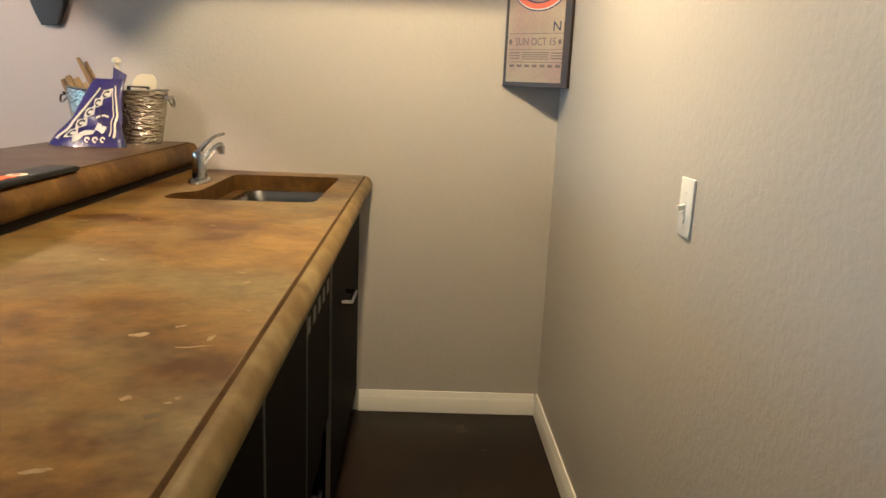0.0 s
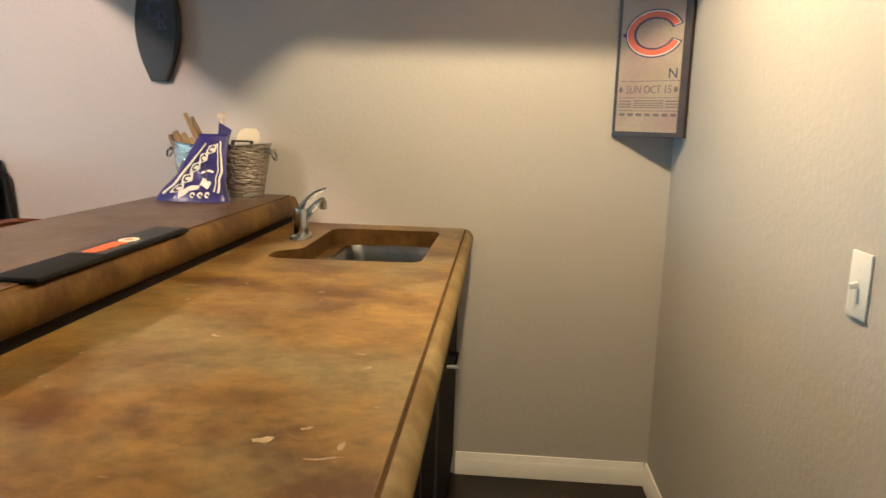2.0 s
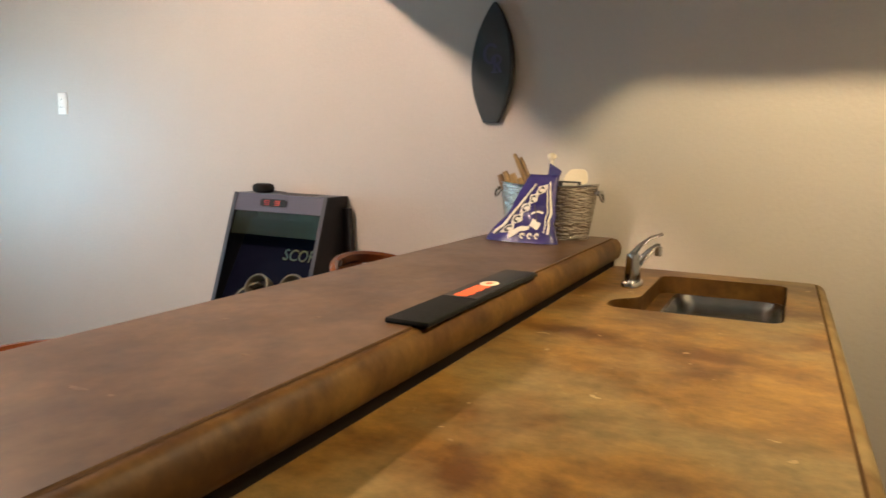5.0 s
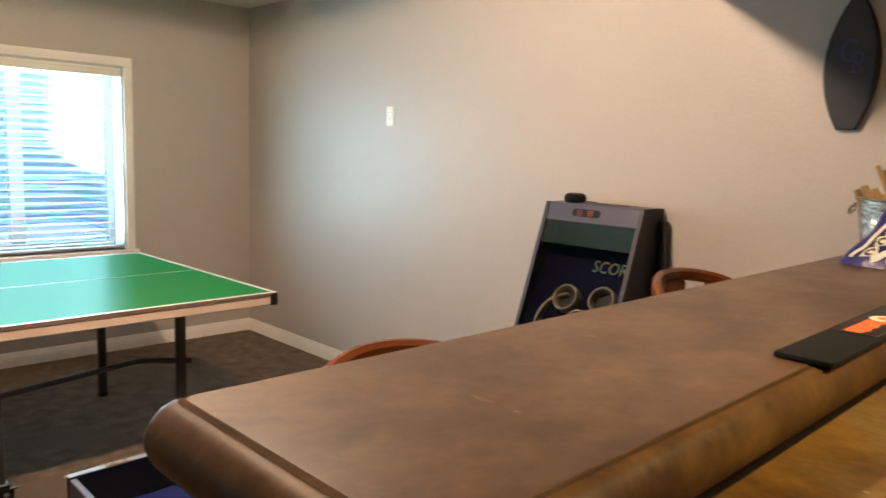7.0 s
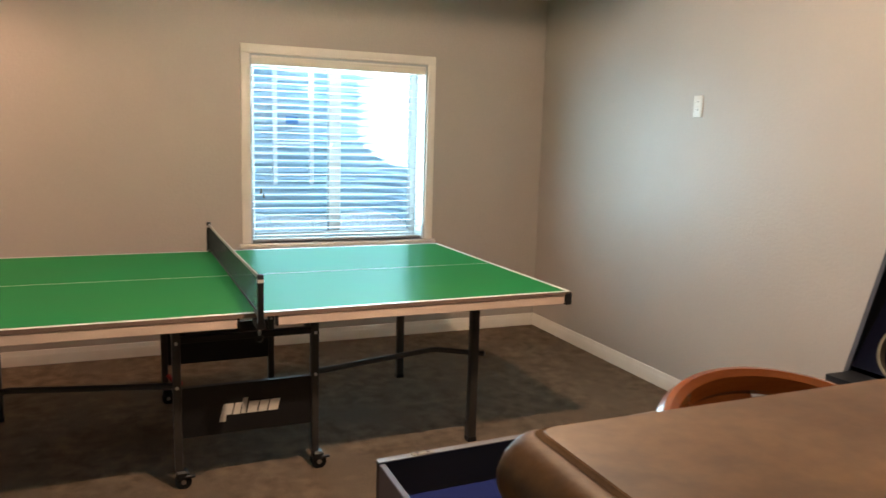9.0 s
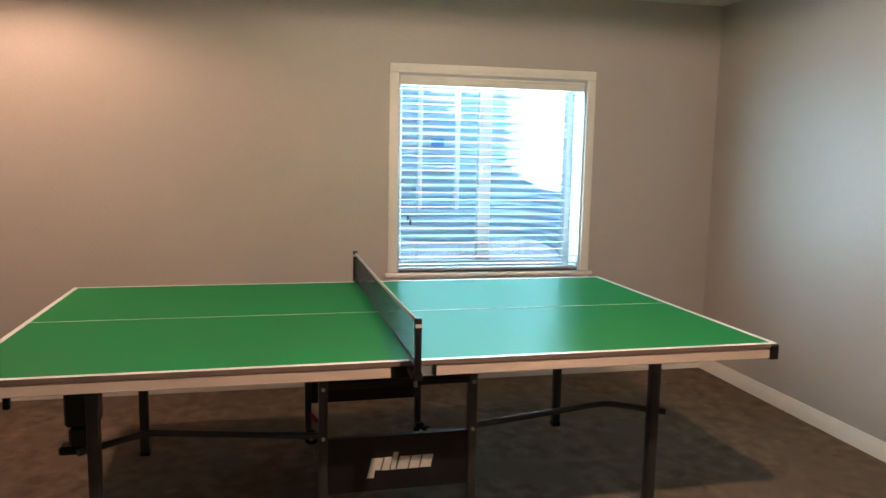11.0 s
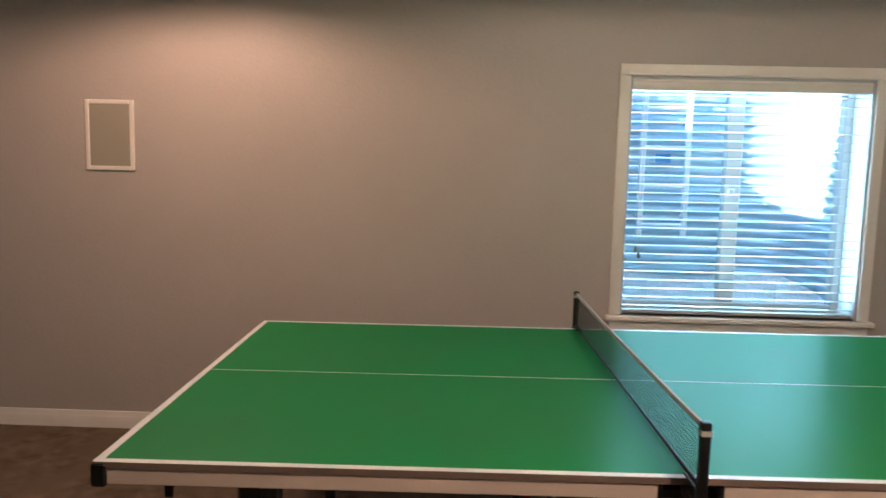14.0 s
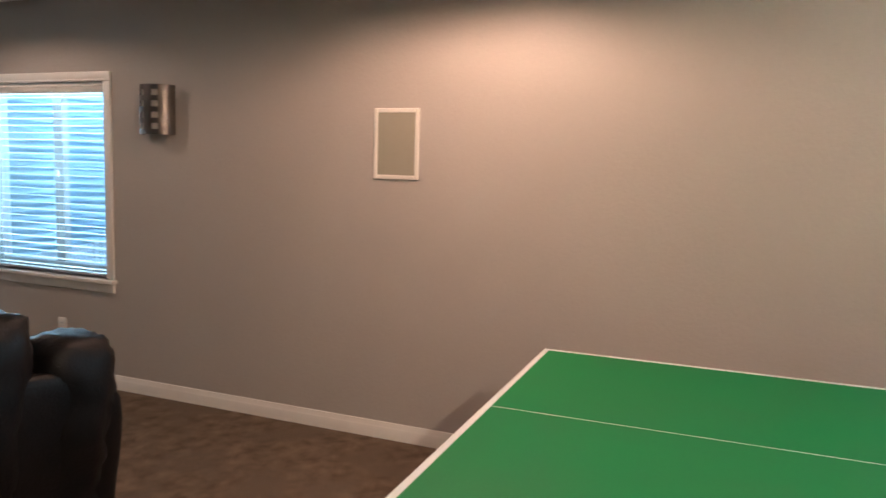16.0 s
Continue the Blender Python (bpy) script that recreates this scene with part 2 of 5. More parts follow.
GRAVEL = mat("pale_gravel", (0.80, 0.79, 0.77), 0.9, tint=(0.62, 0.61, 0.59), scale=40, fine=0.35, fine_scale=60, bump=1.0, bump_scale=50, dist=0.03)
GROUND = mat("dry_lawn", (0.16, 0.14, 0.08), 0.95, tint=(0.11, 0.10, 0.05), scale=3, fine=0.3, fine_scale=90, bump=0.8, bump_scale=60, dist=0.02)
VINYL = mat("white_vinyl", (0.52, 0.54, 0.55), 0.35, fine=0.02)
WELLPAINT = mat("white_painted_steel", (0.88, 0.88, 0.87), 0.4, fine=0.06)
GLASS = clear("window_glass", (0.93, 0.97, 0.97), 0.05)
SCREEN = clear("clear_plastic_screen", (0.34, 0.46, 0.42), 0.16, 0.07)
LAMP_GLOW = glow("lamp_lens", (1.0, 0.75, 0.5), 1.2)
LED_RED = glow("red_digit", (0.55, 0.06, 0.04), 0.006)
SCONCE_STEEL = mat("aged_nickel", (0.20, 0.17, 0.15), 0.32, 1.0, tint=(0.15, 0.13, 0.115), scale=12, fine=0.05)
MIRROR_STEEL = mat("satin_nickel", (0.55, 0.52, 0.49), 0.30, 1.0, fine=0.05)

# ---- geometry helpers ----


def box(bm, lo, hi, bevel=0.0, seg=1, m=None):
    r = bmesh.ops.create_cube(bm, size=1.0)
    vs = r["verts"]
    for v in vs:
        v.co = Vector([lo[i] + (v.co[i] + 0.5) * (hi[i] - lo[i]) for i in range(3)])
    if bevel:
        es = list({e for v in vs for e in v.link_edges})
        out = bmesh.ops.bevel(bm, geom=es, offset=bevel, segments=seg, profile=0.5, affect="EDGES", clamp_overlap=True)
        vs = list({v for f in out["faces"] for v in f.verts} | {v for v in vs if v.is_valid})
    if m is not None:
        bmesh.ops.transform(bm, matrix=m, verts=vs)
    return vs


def loft(bm, loops, cap=True, closed=True):
    """Skins loops of points, all of one length."""
    rings = [[bm.verts.new(p) for p in loop] for loop in loops]
    n = len(rings[0])
    for a, b in zip(rings, rings[1:]):
        for i in range(n if closed else n - 1):
            j = (i + 1) % n
            bm.faces.new((a[i], a[j], b[j], b[i]))
    if cap:
        bm.faces.new(rings[0][::-1])
        bm.faces.new(rings[-1])
    return rings


def tube(bm, points, radius, sides=10, cap=True):
    """A round bar along points; radius: a number or one for each point."""
    pts = [Vector(p) for p in points]
    loops = []
    ref = None
    for i, p in enumerate(pts):
        d = (pts[min(i + 1, len(pts) - 1)] - pts[max(i - 1, 0)]).normalized()
        if ref is None:
            ref = d.orthogonal().normalized()
        ref = (ref - d * ref.dot(d)).normalized()
        side = d.cross(ref)
        r = radius[i] if isinstance(radius, (list, tuple)) else radius
        loops.append([p + r * (math.cos(a) * ref + math.sin(a) * side) for a in [2 * math.pi * k / sides for k in range(sides)]])
    loft(bm, loops, cap)


def lathe(bm, profile, centre=(0, 0, 0), sides=24, sx=1.0, sy=1.0, cap=True):
    loft(bm, [[(centre[0] + sx * r * math.cos(a), centre[1] + sy * r * math.sin(a), centre[2] + z)
               for a in [2 * math.pi * k / sides for k in range(sides)]] for r, z in profile], cap)


def rect_loop(x0, x1, y0, y1, r, z, seg=5):
    pts = []
    for cx, cy, a0 in ((x1 - r, y1 - r, 0), (x0 + r, y1 - r, 90), (x0 + r, y0 + r, 180), (x1 - r, y0 + r, 270)):
        for k in range(seg + 1):
            a = radians(a0 + 90 * k / seg)
            pts.append((cx + r * math.cos(a), cy + r * math.sin(a), z))
    return pts


def extrude_outline(bm, outline, depth, to=lambda u, v, w: (u, v, w), bevel=0.0):
    """A flat outline (u, v) with thickness w from 0 to depth."""
    loops = [[to(u, v, w) for u, v in outline] for w in (0.0, depth)]
    loft(bm, loops)


def finish(bm, smooth=35):
    bmesh.ops.recalc_face_normals(bm, faces=bm.faces)
    if smooth:
        for f in bm.faces:
            f.smooth = True
        for e in bm.edges:
            if len(e.link_faces) == 2:
                e.smooth = e.calc_face_angle(3.2) < radians(smooth)


def link_mesh(name, bm, material, smooth=35):
    finish(bm, smooth)
    me = bpy.data.meshes.new(name)
    bm.to_mesh(me)
    bm.free()
    for x in material if isinstance(material, (list, tuple)) else [material]:
        me.materials.append(x)
    return new(name, me)


def part(name, bm, material, parent, label="", smooth=35):
    ob = link_mesh(name, bm, material, smooth)
    ob.parent = parent
    return tagged(ob, label)


def structure(name, bm, material, label, category="", smooth=35):
    return tagged(link_mesh(name, bm, material, smooth), label, category or name.split("_")[0], kind="structure")


def thing(name, label, category, m=None, group="", kind=""):
    ob = new(name)
    ob.empty_display_size = 0.1
    if m is not None:
        ob.matrix_basis = m
    return tagged(ob, label, category, group, kind)


def bar(name, lo, hi, material, parent, bevel=0.0, label="", m=None, seg=1):
    bm = bmesh.new()
    box(bm, lo, hi, bevel, seg, m)
    return part(name, bm, material, parent, label)


def rod(name, points, radius, material, parent, label="", sides=10):
    bm = bmesh.new()
    tube(bm, points, radius, sides)
    return part(name, bm, material, parent, label)


def lettering(name, text, size, material, parent, m, label="", align="CENTER", depth=0.0006, squeeze=1.0):
    cu = bpy.data.curves.new(name, "FONT")
    cu.body, cu.size, cu.extrude, cu.align_x, cu.align_y, cu.resolution_u = text, size, depth, align, "CENTER", 3
    tmp = bpy.data.objects.new(name, cu)
    scene.collection.objects.link(tmp)
    me = bpy.data.meshes.new_from_object(tmp.evaluated_get(bpy.context.evaluated_depsgraph_get()))
    bpy.data.objects.remove(tmp)
    me.transform(m @ Matrix.Diagonal((squeeze, 1, 1, 1)))
    me.materials.clear()
    me.materials.append(material)
    ob = new(name, me)
    ob.parent = parent
    return tagged(ob, label)

# ---- setting ----
XW, XE, YN, YS = -5.54, 0.585, 3.20, -5.60
WIN = {1: (1.062, 2.271), 2: (-4.77, -3.56)}   # openings along y
WZ0, WZ1 = 0.702, 1.915

bm = bmesh.new()
y = YS - 0.12
for i in (2, 1):
    a, b = WIN[i]
    box(bm, (XW - 0.26, y, -0.1), (XW, a, CEIL + 0.1))
    box(bm, (XW - 0.26, a, -0.1), (XW, b, WZ0))
    box(bm, (XW - 0.26, a, WZ1), (XW, b, CEIL + 0.1))
    y = b
box(bm, (XW - 0.26, y, -0.1), (XW, YN + 0.12, CEIL + 0.1))
structure("wall_west", bm, WALL, "greige painted wall with two windows and orange-peel texture", "wall")
for name, lo, hi in (("wall_north", (XW, YN, -0.1), (XE, YN + 0.12, CEIL + 0.1)), ("wall_east", (XE, YS - 0.12, -0.1), (XE + 0.12, YN + 0.12, CEIL + 0.1)),
                     ("wall_south", (XW, YS - 0.12, -0.1), (XE, YS, CEIL + 0.1))):
    bm = bmesh.new()
    box(bm, lo, hi)
    structure(name, bm, WALL, "greige painted wall with a satin orange-peel texture", "wall")
bm = bmesh.new()
box(bm, (XW, YS, CEIL), (XE, YN, CEIL + 0.1))
structure("ceiling", bm, CEILING, "flat white textured ceiling", "ceiling")
# dropped soffit over the bar and along the wall behind it
bm = bmesh.new()
SOF_Z, SOF_X0, SOF_X1, SOF_Y = 2.13, -1.99, -0.36, 2.47
box(bm, (SOF_X0, 0.60, SOF_Z), (SOF_X1, YN, CEIL))
box(bm, (SOF_X1, SOF_Y, SOF_Z), (XE, YN, CEIL))
structure("ceiling_soffit", bm, WALL, "greige painted soffit dropped over the bar", "soffit")
# unseen slab over the ceiling, added to keep sun and sky out
bm = bmesh.new()
box(bm, (XW - 0.3, YS - 0.2, CEIL + 0.1), (XE + 0.2, YN + 0.2, CEIL + 0.3))
structure("roof", bm, CEILING, "unseen slab added above the ceiling to block outside light", "roof")
FLOOR_SPLIT = -1.05
bm = bmesh.new()
box(bm, (XW, YS, -0.1), (FLOOR_SPLIT, YN, 0.004))
structure("floor_carpet", bm, CARPET, "brown mottled cut-pile carpet", "floor")
bm = bmesh.new()
box(bm, (FLOOR_SPLIT, YS, -0.1), (XE, YN, -0.002))
structure("floor_concrete", bm, CONCRETE_FLOOR, "dark brown stained concrete floor behind the bar", "floor")


def baseboard(a, b, inward):
    """A moulded skirting from a to b along the wall; inward: the way into the room."""
    bm = bmesh.new()
    prof = [(0, 0), (0.014, 0), (0.014, 0.062), (0.012, 0.068), (0.0095, 0.076), (0.0085, 0.086), (0.0055, 0.095), (0, 0.095)]
    a, b, w = Vector((*a, 0)), Vector((*b, 0)), Vector((*inward, 0))
    loft(bm, [[p + w * u + Vector((0, 0, v)) for u, v in prof] for p in (a, b)])
    structure("baseboard", bm, TRIM, "off-white painted moulded baseboard", "baseboard")


baseboard((XW, YS), (XW, YN), (1, 0))
baseboard((XW + 0.0141, YN), (-1.10, YN), (0, -1))
baseboard((-0.19, YN), (XE - 0.0141, YN), (0, -1))
baseboard((XE, YS), (XE, YN), (-1, 0))
baseboard((XW + 0.0141, YS), (XE - 0.0141, YS), (0, 1))

# pale scuffs on the concrete near the corner
SCUFF = mat("pale_floor_scuff", (0.060, 0.046, 0.034), 0.7, tint=(0.022, 0.014, 0.009), scale=45, amount=0.5, fine=0.4, fine_scale=160)
for sx, sy, lx, ly in ((0.251, 3.035, 0.050, 0.034), (0.412, 3.160, 0.010, 0.008), (0.330, 2.860, 0.020, 0.008)):
    out = []
    for j in range(22):
        a = 2 * math.pi * j / 22
        q = 0.8 + 0.8 * noise.noise((math.cos(a) * 2.4 + 5 * sx, math.sin(a) * 2.4, 7.0))
        out.append((sx + lx * q * math.cos(a), sy + ly * q * math.sin(a)))
    bm = bmesh.new()
    extrude_outline(bm, out, 0.0004, lambda u, v, w: (u, v, -0.0022 + w))
    scuff = link_mesh("scuff", bm, SCUFF)
    scuff.parent = bpy.data.objects["floor_concrete"]

# recessed ceiling lamps; the last one is only an added fill
lamp_first = None
for cx, cy, power, size, blend, color in CANS:
    if lamp_first is None:
        lamp_first = thing("recessed_light", "white recessed ceiling light with a warm glowing lens", "ceiling light", pose(cx, cy, CEIL), "recessed lights in the ceiling")
        bm = bmesh.new()
        lathe(bm, [(0.075, 0), (0.098, 0), (0.096, -0.006), (0.075, -0.008)], cap=False)
        part("trim_ring", bm, WHITE_PLASTIC, lamp_first)
        bm = bmesh.new()
        lathe(bm, [(0.074, -0.001), (0.074, -0.004)])
        part("lens", bm, LAMP_GLOW, lamp_first)
    else:
        copy_thing(lamp_first, pose(cx, cy, CEIL))

# ---- windows ----


def window(i):
    a, b = WIN[i]
    w = tagged(new("window_%d" % i), "white vinyl sliding window with painted wood casing", "window", kind="structure")
    c = 0.056
    for nm, lo, hi in (("casing", (XW, a - c, WZ0), (XW + 0.018, a, WZ1)), ("casing", (XW, b, WZ0), (XW + 0.018, b + c, WZ1)),
                       ("casing", (XW, a - c, WZ1), (XW + 0.018, b + c, WZ1 + 0.058))):
        bm = bmesh.new()
        box(bm, lo, hi, 0.004, 2)
        part(nm, bm, TRIM, w)
    # inner bead of the casing
    bar("bead", (XW + 0.018, a - 0.012, WZ1), (XW + 0.026, b + 0.012, WZ1 + 0.012), TRIM, w, 0.003)
    bar("sill", (XW - 0.15, a, WZ0 - 0.0199), (XW, b, WZ0), TRIM, w)
    bar("sill", (XW, a - c - 0.018, WZ0 - 0.026), (XW + 0.05, b + c + 0.018, WZ0), TRIM, w, 0.006, seg=2)
    bar("sill_apron", (XW, a - c, WZ0 - 0.085), (XW + 0.016, b + c, WZ0 - 0.0262), TRIM, w, 0.004)
    for lo, hi in (((XW - 0.26, a, WZ0), (XW, a + 0.012, WZ1)), ((XW - 0.26, b - 0.012, WZ0), (XW, b, WZ1)), ((XW - 0.26, a, WZ1 - 0.012), (XW, b, WZ1))):
        bar("jamb", lo, hi, VINYL, w)
    x0, x1 = XW - 0.24, XW - 0.17
    a2, b2 = a + 0.012, b - 0.012
    mid = a2 + 0.46 * (b2 - a2)
    for lo, hi in (((x0, a2, WZ0), (x1, a2 + 0.04, WZ1 - 0.012)), ((x0, b2 - 0.04, WZ0), (x1, b2, WZ1 - 0.012)),
                   ((x0, a2 + 0.04, WZ0), (x1, b2 - 0.04, WZ0 + 0.05)), ((x0, a2 + 0.04, WZ1 - 0.052), (x1, b2 - 0.04, WZ1 - 0.012)),
                   ((x0 + 0.01, mid, WZ0 + 0.05), (x1 - 0.005, mid + 0.085, WZ1 - 0.052))):
        bar("window_frame", lo, hi, VINYL, w, 0.005)
    bar("lock", (x1 - 0.005, mid + 0.02, 1.32), (x1 + 0.012, mid + 0.05, 1.36), VINYL, w, 0.003)
    for y0, y1, x in ((a2 + 0.04, mid, x0 + 0.045), (mid + 0.085, b2 - 0.04, x0 + 0.025)):
        p = bar("pane", (x, y0, WZ0 + 0.05), (x + 0.005, y1, WZ1 - 0.052), GLASS, w)
        p.visible_shadow = False
    # blind
    bl = thing("window_blind", "white horizontal slat blind hanging open in the window", "blind", pose(XW - 0.036, 0, 0), "window blinds")
    bar("valance", (-0.03, a2, 1.848), (0.035, b2, 1.908), TRIM, bl, 0.006, seg=2)
    bar("valance_bead", (0.035, a2, 1.884), (0.041, b2, 1.896), TRIM, bl, 0.002)
    bm = bmesh.new()
    n = 25
    prof = [(-0.024, 0.0), (-0.012, 0.0022), (0, 0.003), (0.012, 0.0022), (0.024, 0.0), (0.012, -0.0002), (0, 0.0004), (-0.012, -0.0002)]
    loft(bm, [[(u, yy, v) for u, v in prof] for yy in (a2 + 0.006, b2 - 0.006)])
    finish(bm)
    me = bpy.data.meshes.new("slat")
    bm.to_mesh(me)
    bm.free()
    me.materials.append(BLIND)
    for k in range(n):
        s = new("slat", me)
        s.parent = bl
        s.matrix_basis = pose(0, 0, 0.748 + k * 0.0450, 0, random.uniform(-1.2, 1.2) - 2, 0)
    bar("bottom_rail", (-0.024, a2 + 0.006, 0.708), (0.024, b2 - 0.006, 0.726), BLIND, bl, 0.004)
    for f in (0.10, 0.34, 0.66, 0.90):
        yy = a2 + f * (b2 - a2)
        for xx in (-0.026, 0.026):
            rod("ladder_cord", [(xx, yy, 0.720), (xx, yy, 1.85)], 0.0009, BLIND, bl, sides=5)
    yy = a2 + 0.055
    rod("pull_cord", [(0.04, yy, 1.85), (0.041, yy, 1.07)], 0.0012, BLIND, bl, sides=5)
    rod("pull_cord", [(0.04, yy + 0.018, 1.85), (0.041, yy + 0.016, 1.04)], 0.0012, BLIND, bl, sides=5)
    for dy, z in ((0, 1.065), (0.016, 1.035)):
        bm = bmesh.new()
        lathe(bm, [(0.002, 0.0), (0.006, -0.006), (0.009, -0.032), (0.004, -0.036)], (0.041, yy + dy, z), 12)
        part("tassel", bm, IVORY, bl)
    return w


window(1)
window(2)

# ---- outdoors: window wells, ground ----
GRADE = 2.25


def window_well(i):
    a, b = WIN[i]
    a, b, x1, x0 = a - 0.12, b + 0.12, XW - 0.26, -6.86
    ww = thing("window_well", "galvanised corrugated steel window well with a white ladder", "window well", group="window wells")
    plan = [(x1, a)]
    for k in range(13):
        t = radians(90 * k / 12)
        plan.append((x0 + 0.35 * (1 - math.sin(t)), a + 0.35 * (1 - math.cos(t))))
    for k in range(13):
        t = radians(90 * k / 12)
        plan.append((x0 + 0.35 * (1 - math.cos(t)), b - 0.35 * (1 - math.sin(t))))
    plan.append((x1, b))
    cx, cy = (x0 + x1) / 2 + 0.2, (a + b) / 2
    loops = []
    steps = 130
    for k in range(steps + 1):
        z = 0.45 + (GRADE + 0.06 - 0.45) * k / steps
        d = 0.014 * math.sin(2 * math.pi * z / 0.068)
        loops.append([(x + d * (1 if j not in (0, len(plan) - 1) else 0) * (cx - x) / (abs(cx - x) + abs(cy - yv)) * 1.2, yv + d * (cy - yv) / (abs(cx - x) + abs(cy - yv)) * 1.2, z)
                      for j, (x, yv) in enumerate(plan)])
    bm = bmesh.new()
    loft(bm, loops, cap=False, closed=False)
    p = part("corrugated_wall", bm, GALV, ww, smooth=80)
    mod = p.modifiers.new("thick", "SOLIDIFY")
    mod.thickness, mod.offset = 0.004, -1
    ladder_y = a + 0.49
    for yy in (ladder_y, ladder_y + 0.30):
        bar("ladder_rail", (x0 + 0.07, yy - 0.018, 1.00), (x0 + 0.10, yy + 0.018, GRADE - 0.02), WELLPAINT, ww, 0.004)
    for k in range(5):
        z = 1.08 + 0.26 * k
        rod("rung", [(x0 + 0.085, ladder_y, z), (x0 + 0.085, ladder_y + 0.30, z)], 0.013, WELLPAINT, ww)
    for z in (1.12, 2.1):
        for yy in (ladder_y, ladder_y + 0.30):
            bar("bracket", (x0 + 0.0, yy - 0.012, z), (x0 + 0.07, yy + 0.012, z + 0.03), WELLPAINT, ww)
    bar("label", (x0 + 0.035, ladder_y + 0.10, 1.50), (x0 + 0.042, ladder_y + 0.20, 1.56), mat("blue_label", (0.10, 0.27, 0.60), 0.5, fine=0.05), ww, label="small blue sticker")
    # gravel bed, heaped at the sides
    bm = bmesh.new()
    nx, ny = 16, 24
    grid = [[bm.verts.new((x1 + (x0 - x1) * u / nx, a + (b - a) * v / ny,
                           0.70 + 0.10 * (u / nx) ** 1.5 * (0.6 + 0.4 * math.cos(v / ny * 6.0)) + 0.02 * noise.noise((u * 0.6, v * 0.6, i)))) for v in range(ny + 1)] for u in range(nx + 1)]
    for u in range(nx):
        for v in range(ny):
            bm.faces.new((grid[u][v], grid[u][v + 1], grid[u + 1][v + 1], grid[u + 1][v]))
    tagged(link_mesh("gravel", bm, GRAVEL), "pale gravel on the bottom of the window well", "gravel", kind="stuff")
    return a, b, x0, x1


WELLS = [window_well(i) for i in (2, 1)]
bm = bmesh.new()
x0, x1 = WELLS[0][2] - 0.02, WELLS[0][3]
ys = [-400, WELLS[0][0], WELLS[0][1], WELLS[1][0], WELLS[1][1], 400]
xs = [-400, x0, x1]
vert = {(i, j): bm.verts.new((x, yv, GRADE)) for i, x in enumerate(xs) for j, yv in enumerate(ys)}
for i in range(2):
    for j in range(5):
        if not (i == 1 and j in (1, 3)):
            bm.faces.new((vert[i, j], vert[i + 1, j], vert[i + 1, j + 1], vert[i, j + 1]))
structure("ground", bm, GROUND, "dry lawn outside at grade above the windows", "ground")
# unseen wall above the basement, added; its height bounds the sun in the wells
bm = bmesh.new()
box(bm, (XW - 0.26, YS - 0.12, CEIL + 0.3), (XW - 0.02, YN + 0.12, 3.1))
structure("wall_upper", bm, WALL, "unseen house wall added above the basement to bound the sun", "wall")

# ---- bar ----
BAR_Z, CTR_Z, BAR_Y0 = 1.125, 1.02, 0.708


def slab_edge(bm, x0, x1, y0, y1, z, outer=0.022, thick=0.10, lip=0.052, sides=(1, 1, 1, 1)):
    """Moulded edge of a cast slab: a small step near the top, a full round, a taper below. sides: west, east, south, north get the lip. Returns the top ring."""
    prof = [(lip, 0.0), (lip - 0.003, -0.0026), (lip - 0.007, -0.0032), (lip - 0.011, -0.0026), (0.55 * lip, -0.05 * thick), (0.34 * lip, -0.12 * thick), (0.13 * lip, -0.28 * thick), (0.0, -0.48 * thick),
            (0.01 * lip, -0.66 * thick), (0.10 * lip, -0.82 * thick), (0.22 * lip, -0.94 * thick), (0.40 * lip, -thick)]
    w, e, s, n = sides
    rings = []
    for inset, dz in prof:
        rings.append(rect_loop(x0 + inset * w, x1 - inset * e, y0 + inset * s, y1 - inset * n, max(outer - inset * 0.25, 0.006), z + dz, 4))
    return loft(bm, rings, cap=False)


bar_top = thing("bar_counter", "brown stained concrete bar top with a rounded moulded edge", "bar top")
bm = bmesh.new()
rings = slab_edge(bm, -1.337, -0.846, BAR_Y0, YN + 0.06, BAR_Z, outer=0.030, sides=(0.35, 0.75, 1, 0), lip=0.050, thick=0.078)
bm.faces.new(rings[-1][::-1])
part("edge_moulding", bm, BAREDGE, bar_top, "amber brown rounded edge")
bm = bmesh.new()
top = rect_loop(-1.337 + 0.0175, -0.8835, BAR_Y0 + 0.05, YN + 0.06, 0.0175, BAR_Z, 4)
bot = [(x, yv, BAR_Z - 0.0008) for x, yv, z in top]
loft(bm, [bot, top])
part("top_surface", bm, BARTOP, bar_top)
bm = bmesh.new()
loft(bm, [rect_loop(-1.337 + i * 0.35, -0.846 - i * 0.75, BAR_Y0 + i, YN + 0.06, 0.0185, BAR_Z + dz, 4) for i, dz in ((0.0496, -0.0010), (0.0470, -0.0018), (0.0420, -0.0022), (0.0400, -0.0018))], cap=False)
part("tooled_groove", bm, GROOVE, bar_top, "dark groove along the edge")
bm = bmesh.new()
box(bm, (-1.12, 0.80, -0.002), (-0.897, YN, BAR_Z - 0.078))
structure("bar_wall", bm, BLACKWOOD, "black painted knee wall carrying the bar top", "bar wall")

counter = thing("counter_top", "tan and brown mottled stained concrete counter with a sink cut-out", "counter")
X0, X1, Y0 = -0.905, -0.150, 0.76
bm = bmesh.new()
rings = slab_edge(bm, X0, X1, Y0, YN, CTR_Z, sides=(0, 1, 1, 0), lip=0.036, thick=0.062)
part("edge_moulding", bm, CTREDGE, counter, "tan rounded edge with a tooled groove")
bm = bmesh.new()
loft(bm, [rect_loop(X0 + 0.001, X1 - i, Y0 + i, YN - 0.001, 0.0102, CTR_Z + dz, 4) for i, dz in ((0.0358, -0.0014), (0.0345, -0.0004), (0.0300, -0.0018), (0.0285, -0.0030))], cap=False)
part("tooled_groove", bm, GROOVE, counter, "dark groove along the edge")
